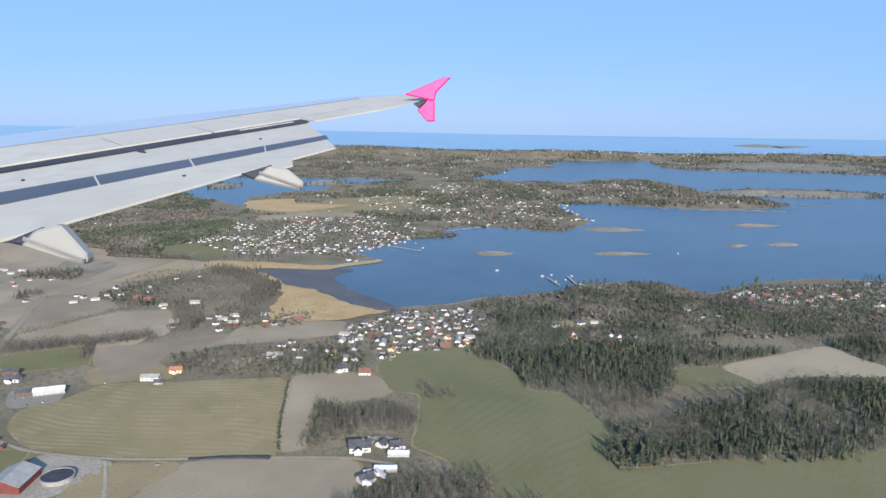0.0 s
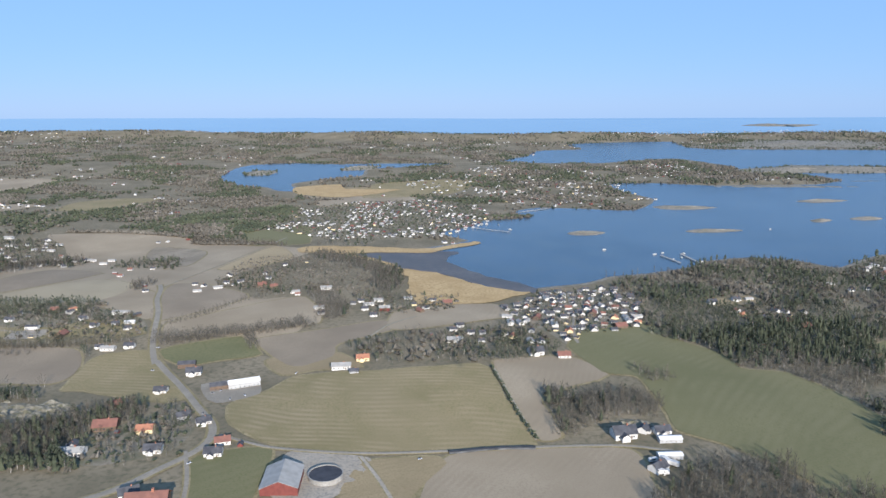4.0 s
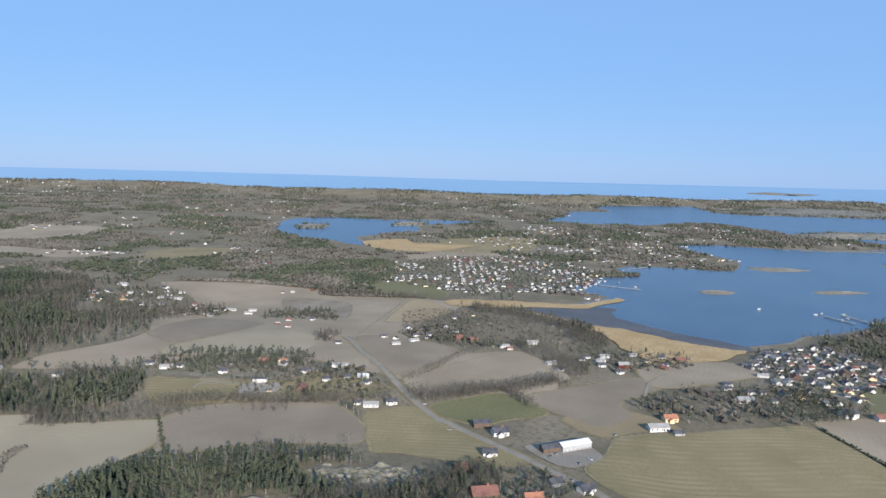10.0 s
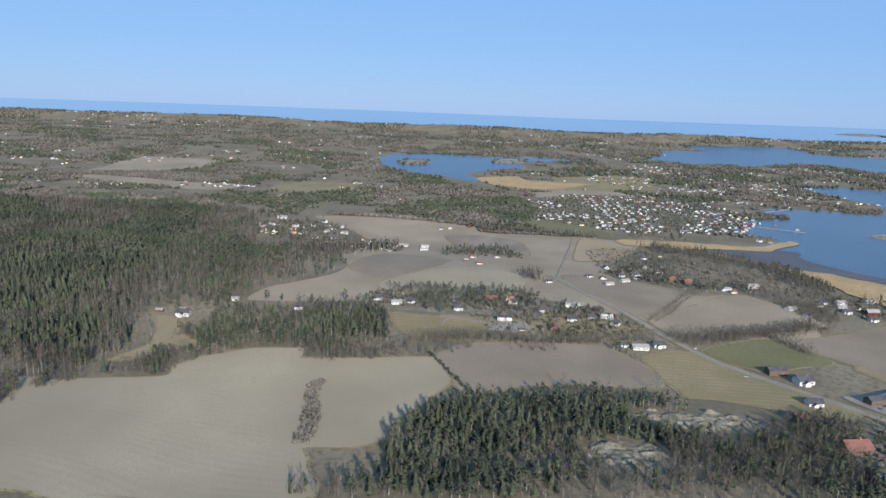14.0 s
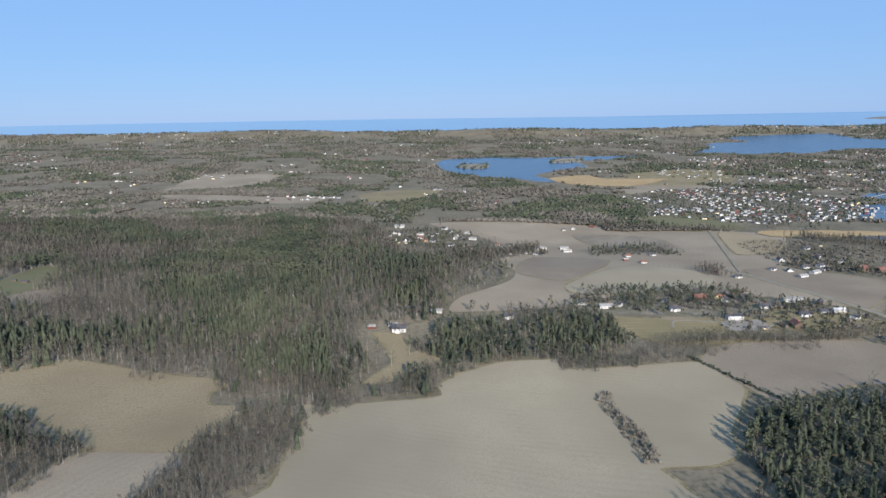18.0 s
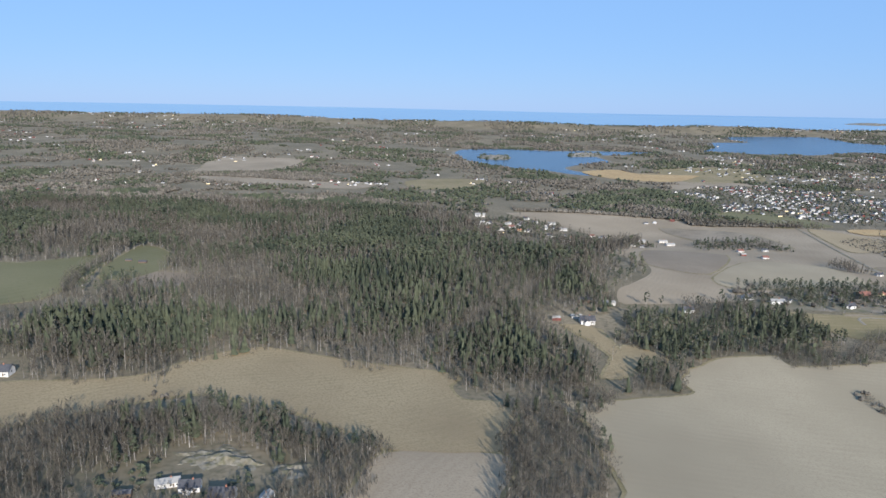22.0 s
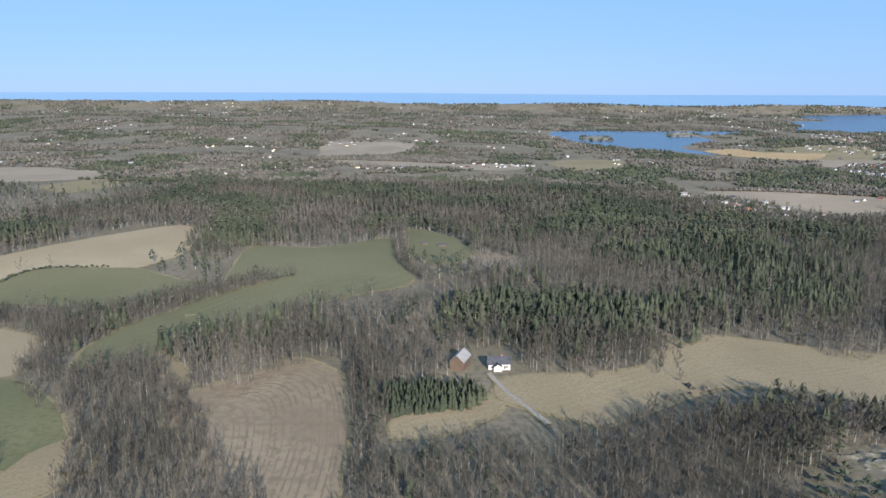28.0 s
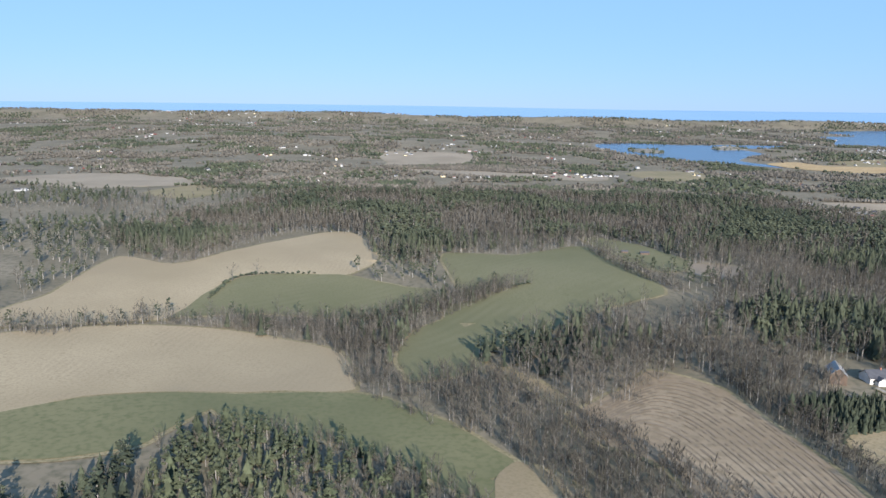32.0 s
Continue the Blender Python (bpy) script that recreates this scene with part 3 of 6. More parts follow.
# ---- trees ----
def spike(p, q, r):
    """A thin three-sided twig or trunk from p to q."""
    p, q = np.array(p, float), np.array(q, float)
    ax = q - p
    u = np.cross(ax, (0.3, 0.7, 0.2))
    u /= np.linalg.norm(u) + 1e-9
    w = np.cross(ax, u)
    w /= np.linalg.norm(w) + 1e-9
    ring = [p + r * (math.cos(a) * u + math.sin(a) * w) for a in (0, 2.094, 4.189)]
    return ring + [q], [(0, 1, 3), (1, 2, 3), (2, 0, 3)]


class Shape:
    """Collects pieces of one tree of height 1: vertices, faces and a material number for each face."""

    def __init__(self):
        self.v, self.f, self.m = [], [], []

    def add(self, verts, faces, m):
        o = len(self.v)
        self.v += [tuple(a) for a in verts]
        self.f += [tuple(i + o for i in t) for t in faces]
        self.m += [m] * len(faces)

    def arrays(self):
        return np.array(self.v), np.array(self.f), np.array(self.m)


def spruce(rng):
    s = Shape()
    s.add(*spike((0, 0, 0), (0, 0, 0.95), 0.022), 0)
    layers = 7
    for k in range(layers):
        z = 0.1 + 0.8 * k / layers
        r = (0.225 - 0.028 * k) * rng.uniform(0.85, 1.15)
        a0, n = rng.uniform(0, 6), 7
        tip = (rng.uniform(-0.01, 0.01), rng.uniform(-0.01, 0.01), min(1.0, z + 0.27))
        ring = []
        for i in range(n):
            a = a0 + 6.2832 * i / n
            rr = r * rng.uniform(0.6, 1.2)
            ring.append((rr * math.cos(a), rr * math.sin(a), z + rng.uniform(-0.03, 0.03)))
        s.add([tip] + ring, [(0, 1 + i, 1 + (i + 1) % n) for i in range(n)], 1)
        for i in range(3):
            a = rng.uniform(0, 6.2832)
            s.add(*tuft((r * 0.8 * math.cos(a), r * 0.8 * math.sin(a), z + 0.02), 0.06, rng), 1)
    return s.arrays()


def clump(c, r, rng, flat=0.7):
    """A ragged eight-faced tuft."""
    d = [(1, 0, 0), (0, 1, 0), (-1, 0, 0), (0, -1, 0), (0, 0, flat), (0, 0, -flat)]
    v = [tuple(c[i] + r * q[i] * rng.uniform(0.6, 1.35) + rng.uniform(-0.15, 0.15) * r for i in range(3)) for q in d]
    return v, [(0, 1, 4), (1, 2, 4), (2, 3, 4), (3, 0, 4), (1, 0, 5), (2, 1, 5), (3, 2, 5), (0, 3, 5)]


def tuft(c, r, rng):
    """One ragged spray of needles."""
    d = Vector((rng.uniform(-1, 1), rng.uniform(-1, 1), rng.uniform(-0.3, 0.8))).normalized()
    u = d.orthogonal().normalized()
    u.rotate(Matrix.Rotation(rng.uniform(0, 6.28), 3, d))
    c = Vector(c)
    return [c - u * r * 0.5, c + u * r * 0.5, c + d * r * rng.uniform(0.8, 1.4), c - d * r * 0.4 + u.cross(d) * r * 0.5], [(0, 1, 2), (0, 3, 1)]


def pine(rng):
    s = Shape()
    s.add(*spike((0, 0, 0), (rng.uniform(-0.02, 0.02), 0, 0.97), 0.02), 0)
    for k in range(4):
        a = k * 2.4 + rng.uniform(-0.5, 0.5)
        s.add(*clump((0.05 * math.cos(a), 0.05 * math.sin(a), 0.44 + 0.13 * k), (0.135 - 0.015 * k) * rng.uniform(0.8, 1.2), rng, 0.75), 1)
    for k in range(34):
        z = 0.34 + 0.62 * k / 34
        r = (0.17 * math.sin(0.7 + 2.3 * k / 34) + 0.01) * rng.uniform(0.55, 1.05)
        a = rng.uniform(0, 6.2832)
        s.add(*tuft((r * math.cos(a), r * math.sin(a), z + rng.uniform(-0.03, 0.03)), 0.07 * rng.uniform(0.7, 1.3), rng), 1)
    return s.arrays()


def twig(s, b, a, reach, rise, w, m=1):
    """One fine upright spray from the point b."""
    q = (b[0] + reach * math.cos(a), b[1] + reach * math.sin(a), b[2] + rise)
    s.add([(b[0] + w * math.sin(a), b[1] - w * math.cos(a), b[2]), q, (b[0] - w * math.sin(a), b[1] + w * math.cos(a), b[2] + 0.02)], [(0, 1, 2)], m)


def birch(rng, spreading=1.0, limbs=7, sprays=17):
    """A leafless tree: a straight trunk, rising limbs and many fine upright twigs."""
    s = Shape()
    top = (rng.uniform(-0.02, 0.02), rng.uniform(-0.02, 0.02), 0.98)
    s.add(*spike((0, 0, 0), top, 0.011), 0)
    for k in range(limbs):
        z = 0.24 + 0.62 * k / limbs + rng.uniform(-0.03, 0.03)
        a, r = k * 2.4 + rng.uniform(-0.4, 0.4), 0.19 * math.sin(0.75 + 2.1 * k / limbs) * spreading * rng.uniform(0.75, 1.15)
        e = (r * math.cos(a), r * math.sin(a), min(1.0, z + 0.2 + rng.uniform(-0.04, 0.06)))
        s.add(*spike((0, 0, z), e, 0.005), 1)
        for j in range(sprays):
            t = rng.uniform(0.15, 1.0)
            b = (e[0] * t, e[1] * t, z + (e[2] - z) * t)
            twig(s, b, a + rng.uniform(-2.2, 2.2), rng.uniform(0.01, 0.065) * spreading, rng.uniform(0.07, 0.19), rng.uniform(0.0032, 0.0065) * (17 / sprays) ** 0.6)
    return s.arrays()


def brush(rng):
    """A thicket of upright stems and twigs."""
    s = Shape()
    for k in range(16):
        a, r = rng.uniform(0, 6.2832), rng.uniform(0, 0.38)
        twig(s, (r * math.cos(a), r * math.sin(a), rng.uniform(0, 0.45)), rng.uniform(0, 6.28), rng.uniform(0.02, 0.2), rng.uniform(0.35, 0.6), rng.uniform(0.013, 0.03))
    return s.arrays()


def bush(rng):
    s = Shape()
    s.add(*spike((0, 0, 0), (0, 0, 0.4), 0.05), 0)
    for k in range(4):
        a = k * 1.57 + rng.uniform(-0.4, 0.4)
        s.add(*clump((0.22 * math.cos(a), 0.22 * math.sin(a), rng.uniform(0.4, 0.65)), 0.3 * rng.uniform(0.8, 1.2), rng), 1)
    return s.arrays()


tree_rng = random.Random(7)
SPRUCES = [spruce(tree_rng) for _ in range(6)]
PINES = [pine(tree_rng) for _ in range(6)]
BIRCHES = [birch(tree_rng, 1.05) for _ in range(8)]
OAKS = [birch(tree_rng, 1.45) for _ in range(5)]
MID_BIRCHES = [birch(tree_rng, 1.05, 6, 7) for _ in range(6)]
MID_OAKS = [birch(tree_rng, 1.4, 6, 7) for _ in range(5)]
BRUSH = [brush(tree_rng) for _ in range(6)]
BUSHES = [bush(tree_rng) for _ in range(5)]


def mid_spruce(rng):
    """A spruce seen from some way off: trunk, five ragged skirts and a few loose sprays."""
    s = Shape()
    s.add(*spike((0, 0, 0), (0, 0, 0.95), 0.022), 0)
    for k in range(5):
        z, r = 0.12 + 0.15 * k, (0.225 - 0.036 * k) * rng.uniform(0.85, 1.15)
        a0 = rng.uniform(0, 6)
        tip = (rng.uniform(-0.01, 0.01), rng.uniform(-0.01, 0.01), min(1.0, z + 0.34))
        ring = []
        for i in range(6):
            a, rr = a0 + 1.0472 * i, r * rng.uniform(0.6, 1.2)
            ring.append((rr * math.cos(a), rr * math.sin(a), z + rng.uniform(-0.03, 0.03)))
        s.add([tip] + ring, [(0, 1 + i, 1 + (i + 1) % 6) for i in range(6)], 1)
        a = rng.uniform(0, 6.2832)
        s.add(*tuft((r * 0.8 * math.cos(a), r * 0.8 * math.sin(a), z + 0.02), 0.07, rng), 1)
    return s.arrays()


def mid_pine(rng):
    s = Shape()
    s.add(*spike((0, 0, 0), (rng.uniform(-0.02, 0.02), 0, 0.97), 0.02), 0)
    for k in range(24):
        z = 0.34 + 0.62 * k / 24
        r = (0.17 * math.sin(0.7 + 2.3 * k / 24) + 0.01) * rng.uniform(0.35, 1.0)
        a = rng.uniform(0, 6.2832)
        s.add(*tuft((r * math.cos(a), r * math.sin(a), z + rng.uniform(-0.03, 0.03)), 0.1 * rng.uniform(0.7, 1.3), rng), 1)
    return s.arrays()


MID_SPRUCES = [mid_spruce(tree_rng) for _ in range(6)]
MID_PINES = [mid_pine(tree_rng) for _ in range(6)]


def far_pine(rng):
    s = Shape()
    s.add(*spike((0, 0, 0), (0, 0, 0.8), 0.024), 0)
    for k in range(4):
        a = k * 2.4 + rng.uniform(-0.5, 0.5)
        s.add(*clump((0.06 * math.cos(a), 0.06 * math.sin(a), 0.4 + 0.14 * k), (0.17 - 0.02 * k) * rng.uniform(0.8, 1.2), rng, 0.8), 1)
    return s.arrays()


def far_birch(rng):
    s = Shape()
    s.add(*spike((0, 0, 0), (0, 0, 0.95), 0.014), 0)
    for k in range(20):
        z, a = rng.uniform(0.25, 0.8), rng.uniform(0, 6.2832)
        r, w = rng.uniform(0.05, 0.2), rng.uniform(0.016, 0.03)
        b = (0.25 * r * math.cos(a), 0.25 * r * math.sin(a), z)
        s.add([(b[0] + w * math.sin(a), b[1] - w * math.cos(a), z), (r * math.cos(a), r * math.sin(a), z + rng.uniform(0.12, 0.24)), (b[0] - w * math.sin(a), b[1] + w * math.cos(a), z + 0.03)], [(0, 1, 2)], 1)
    return s.arrays()


FAR_PINES = [far_pine(tree_rng) for _ in range(5)]
FAR_BIRCHES = [far_birch(tree_rng) for _ in range(6)]


def far_bush(rng):
    s = Shape()
    for k in range(2):
        a = k * 3.1 + rng.uniform(-0.6, 0.6)
        s.add(*clump((0.22 * math.cos(a), 0.22 * math.sin(a), rng.uniform(0.3, 0.5)), rng.uniform(0.32, 0.45), rng, 1.0), 1)
    return s.arrays()


FAR_BUSHES = [far_bush(tree_rng) for _ in range(5)]
FAR_THICKETS = [far_bush(tree_rng) for _ in range(5)]


def far_clump(rng):
    s = Shape()
    s.add(*clump((0, 0, 0.4), rng.uniform(0.4, 0.55), rng, 1.0), 1)
    return s.arrays()


GREEN_CLUMPS = [far_clump(tree_rng) for _ in range(6)]
BARE_CLUMPS = [far_clump(tree_rng) for _ in range(6)]
BARE = (BARE_CLUMPS, BIRCHES, OAKS, MID_BIRCHES, MID_OAKS, FAR_BIRCHES, FAR_THICKETS, BRUSH)


def planted(name, spots, label, needle="needles", category="trees"):
    """One mesh of many trees. spots: x, y, height, the list of shapes to choose from."""
    vs, fs, ms, o = [], [], [], 0
    rng = np.random.RandomState(len(spots))
    kinds = {}
    for s in spots:
        bare = any(s[3] is k for k in BARE)
        if s[1] > 1500 and s[3] is not BRUSH:
            s = (*s[:2], s[2] * (0.62 if s[3] is not BUSHES else 1.0), BARE_CLUMPS if bare else GREEN_CLUMPS)
        elif s[1] > 950 and s[3] is not BRUSH:
            s = (*s[:2], s[2] * (0.62 if s[3] is not BUSHES else 1.0), FAR_THICKETS if bare else FAR_BUSHES)
        elif s[1] > 640 and s[3] is not BUSHES and s[3] is not FAR_THICKETS:
            s = (*s[:3], FAR_BIRCHES if bare else FAR_PINES)
        elif s[1] > 430 and bare and s[3] is not BRUSH and s[3] is not FAR_THICKETS:
            s = (*s[:3], MID_OAKS if s[3] is OAKS else MID_BIRCHES)
        elif s[1] > 400 and (s[3] is SPRUCES or s[3] is PINES):
            s = (*s[:3], MID_SPRUCES if s[3] is SPRUCES else MID_PINES)
        kinds.setdefault((id(s[3]), rng.randint(len(s[3]))), [s[3], []])[1].append(s[:3])
    for (kid, which), (shapes, places) in kinds.items():
        v, f, m = shapes[which]
        pl = np.array(places, float)
        n = len(pl)
        a = rng.uniform(0, 6.2832, n)
        wide = pl[:, 2] * rng.uniform(0.85, 1.25, n)
        ca, sa = np.cos(a) * wide, np.sin(a) * wide
        lean = rng.uniform(-0.04, 0.04, (n, 2)) * pl[:, 2:3]
        z0 = height(pl[:, 0], pl[:, 1]) - 0.15
        X = pl[:, 0:1] + ca[:, None] * v[:, 0] - sa[:, None] * v[:, 1] + lean[:, 0:1] * v[:, 2]
        Y = pl[:, 1:2] + sa[:, None] * v[:, 0] + ca[:, None] * v[:, 1] + lean[:, 1:2] * v[:, 2]
        Z = z0[:, None] + pl[:, 2:3] * v[:, 2]
        vs.append(np.stack([X, Y, Z], 2).reshape(-1, 3))
        fs.append((f[None] + (np.arange(n) * len(v))[:, None, None]).reshape(-1, 3) + o)
        mm = np.where(m == 0, 0, 3 if shapes is FAR_THICKETS or shapes is BARE_CLUMPS else 1 if any(shapes is k for k in BARE) else 2)
        ms.append(np.tile(mm, n))
        o += n * len(v)
    if not vs:
        return
    me = raw_mesh(name, np.concatenate(vs), np.concatenate(fs), [M["bark"], M["twigs"], M[needle], M["thicket"]], np.concatenate(ms))
    tagged(new(name, me), label, category, kind="stuff")


def jittered(poly, spacing, rng):
    xs, ys = np.array(poly, float).T
    ax, ay = np.meshgrid(np.arange(xs.min(), xs.max(), spacing), np.arange(ys.min(), ys.max(), spacing))
    ax = ax.ravel() + rng.uniform(-0.5, 0.5, ax.size) * spacing
    ay = ay.ravel() + rng.uniform(-0.5, 0.5, ay.size) * spacing
    k = inside(poly, ax, ay)
    return ax[k], ay[k]


def clear_of(x, y, outlines):
    ok = np.ones(x.shape, bool)
    for p in outlines:
        ok &= ~inside(p, x, y)
    return ok


def off_roads(x, y):
    ok = np.ones(x.shape, bool)
    for q, w in ROADS:
        near = (x > q[:, 0].min() - 9) & (x < q[:, 0].max() + 9) & (y > q[:, 1].min() - 9) & (y < q[:, 1].max() + 9) & ok
        for i in np.nonzero(near)[0]:
            if ((q[:, 0] - x[i]) ** 2 + (q[:, 1] - y[i]) ** 2).min() < (w * 0.7 + 1.5) ** 2:
                ok[i] = False
    return ok


WOODS = []


def wood(name, kind, poly):
    WOODS.append((name, kind, poly))


WOOD_LOOK = {"mix": "mixed wood of dark spruces and bare grey birches", "bare": "leafless grey-brown broadleaf wood", "pine": "dark green pine wood",
             "lightpine": "sunlit green pines with bare birches", "scrub": "sparse pines and bare shrubs on rocky ground", "coast": "low windswept pines and bare birches on a rocky coastal hill",
             "heath": "brown heather and low bushes on a rocky hill"}


def grow_woods():
    grown = []
    for name, kind, poly in WOODS:
        serial[0] += 1
        rng = np.random.RandomState(serial[0])
        edge = rounded(poly, 4, 0.05, serial[0])
        x, y = jittered(edge, {"mix": 4.2, "bare": 3.25, "pine": 4.0, "lightpine": 3.4, "scrub": 4.6, "coast": 4.6, "heath": 3.4}[kind] * (0.5 if name in ("young_spruces", "rubble_strip") else 1.3 if name == "hamlet_wood" else 1) * (1.4 if min(p[1] for p in poly) > 800 else 1), rng)
        k = clear_of(x, y, grown) & clear_of(x, y, CLEARINGS) & off_roads(x, y)
        x, y = x[k], y[k]
        if kind in ("coast", "heath", "scrub"):
            k = np.array([not too_near(a, b, 5.0) for a, b in zip(x, y)], bool)
            x, y = x[k], y[k]
        grown.append(poly)
        spots = []
        edgy = np.zeros(x.shape, bool)
        for dx, dy in ((7, 0), (-7, 0), (0, 7), (0, -7)):
            edgy |= ~inside(edge, x + dx, y + dy)
        deep = np.zeros(x.shape, bool)      # the bare rim of a wood
        for dx, dy in ((18, 0), (-18, 0), (0, -26)):
            deep |= ~inside(edge, x + dx, y + dy)
        for i, (a, b) in enumerate(zip(x, y)):
            n = noise.noise((a * 0.012, b * 0.012, 3.1)) + rng.uniform(-0.25, 0.25)
            tall = 7.4 + 5.6 * rng.rand() + 2.6 * noise.noise((a * 0.025, b * 0.025, 9.0))
            tall *= {"bare": 0.68, "lightpine": 0.64, "pine": 0.78}.get(kind, 1.0)
            tall *= 1.2 if name == "knoll_wood" else 1.0
            rim = edgy[i] and rng.rand() < (0.6 if kind == "mix" else 0.2)
            if name == "young_spruces":
                shapes, tall = SPRUCES, tall * 0.8
            elif kind in ("mix", "pine", "lightpine") and rim:
                shapes = BIRCHES
            elif kind == "mix" and deep[i] and name != "spur_wood" and n < 0.45 and rng.rand() < 0.82:
                shapes = BIRCHES
            elif kind == "mix":
                shapes = (SPRUCES if rng.rand() < 0.7 else PINES) if n > 0.0 else BIRCHES
                tall *= 0.88 if shapes is not BIRCHES else 1.0
            elif kind == "bare":
                shapes = BIRCHES if n < 0.1 else (OAKS if rng.rand() < 0.7 else SPRUCES if rng.rand() < 0.5 else PINES)
            elif kind in ("pine", "lightpine"):
                shapes = (PINES if rng.rand() < 0.65 else SPRUCES) if n > (-0.12 if kind == "pine" else -0.02) else BIRCHES
            elif kind == "heath":
                pick = rng.rand()
                shapes, tall = (BRUSH, rng.uniform(1.5, 3.2)) if pick < 0.7 else (FAR_THICKETS, rng.uniform(1.5, 3.2)) if pick < 0.98 else (PINES, rng.uniform(3, 5))
            elif kind == "coast":
                shapes = PINES if n > 0.06 else (BIRCHES if rng.rand() < 0.6 else FAR_THICKETS)
                tall *= 0.42 if shapes is FAR_THICKETS else 0.66
            else:
                shapes = BUSHES if rng.rand() < 0.4 else (PINES if n > 0.15 else OAKS)
                tall *= 0.45 if shapes is BUSHES else 0.58
                if shapes is BUSHES:
                    tall *= 0.6
            spots.append((a, b, tall, shapes))
            if b < 620 and kind in ("mix", "bare", "pine", "lightpine") and name != "young_spruces" and (edgy[i] or shapes is BIRCHES or shapes is OAKS):
                spots.append((a + rng.uniform(-2.5, 2.5), b + rng.uniform(-2.5, 2.5), rng.uniform(2.5, 5.0), BRUSH))
        planted(name, spots, WOOD_LOOK[kind], "lightneedles" if kind == "lightpine" and name != "young_spruces" else "needles")


def belt(name, kind, points):
    serial[0] += 1
    rng = np.random.RandomState(serial[0])
    spots = []
    for off, sp in {"bare": ((-2.2, 3.2), (2.2, 3.2)), "round": ((-2.5, 4.5), (2.5, 4.5)), "low": ((0, 3.0),)}[kind]:
        q, d = along(points, sp)
        for (x, y), (dx, dy) in zip(q, d):
            j = rng.uniform(-1, 1, 2) * (1.5 if kind == "bare" else 0.4)
            h = {"bare": 8.0, "round": 5.0, "low": 2.6}[kind] * rng.uniform(0.75, 1.2)
            spots.append((x - dy * off + j[0], y + dx * off + j[1], h, OAKS if kind != "low" else BUSHES))
            if kind != "low":
                spots.append((x - dy * off - j[0], y + dx * off - j[1], h * (0.8 if kind == "round" else 0.6), BRUSH if y < 900 else FAR_THICKETS))
    planted(name, spots, {"bare": "hedgerow of leafless trees between fields", "round": "double row of small pollarded roadside trees", "low": "low scrubby hedge"}[kind], category="hedge")


# ---- houses ----
def block(x0, x1, y0, y1, z0, z1):
    bm = bmesh.new()
    v = [bm.verts.new(p) for p in ((x0, y0, z0), (x1, y0, z0), (x1, y1, z0), (x0, y1, z0), (x0, y0, z1), (x1, y0, z1), (x1, y1, z1), (x0, y1, z1))]
    for f in ((3, 2, 1, 0), (4, 5, 6, 7), (0, 1, 5, 4), (1, 2, 6, 5), (2, 3, 7, 6), (3, 0, 4, 7)):
        bm.faces.new([v[i] for i in f])
    return bm


def part(name, bm, mat, parent, label=""):
    me = bpy.data.meshes.new(name)
    bm.to_mesh(me)
    bm.free()
    me.materials.append(mat)
    ob = new(name, me)
    ob.parent = parent
    return tagged(ob, label)


def gable_walls(w, d, h, rise):
    """Walls with gable ends at plus and minus w/2, eaves along x."""
    bm = bmesh.new()
    pts = [(-d / 2, -0.8), (d / 2, -0.8), (d / 2, h), (0, h + rise), (-d / 2, h)]
    a = [bm.verts.new((-w / 2, y, z)) for y, z in pts]
    b = [bm.verts.new((w / 2, y, z)) for y, z in pts]
    bm.faces.new(a[::-1])
    bm.faces.new(b)
    for i in range(5):
        bm.faces.new((a[i], a[(i + 1) % 5], b[(i + 1) % 5], b[i]))
    bmesh.ops.recalc_face_normals(bm, faces=bm.faces)
    return bm


def gable_roof(w, d, h, rise, over=0.35, thick=0.18):
    bm = bmesh.new()
    s = rise / (d / 2)
    lo = [(-d / 2 - over, h - over * s), (0, h + rise), (d / 2 + over, h - over * s)]
    prof = [(y, z + 0.04) for y, z in lo] + [(y, z + thick) for y, z in lo[::-1]]
    a = [bm.verts.new((-w / 2 - over, y, z)) for y, z in prof]
    b = [bm.verts.new((w / 2 + over, y, z)) for y, z in prof]
    for i in range(6):
        bm.faces.new((a[i], a[(i + 1) % 6], b[(i + 1) % 6], b[i]))
    for e in (a, b):
        bm.faces.new((e[0], e[1], e[4], e[5]))
        bm.faces.new((e[1], e[2], e[3], e[4]))
    bmesh.ops.recalc_face_normals(bm, faces=bm.faces)
    return bm


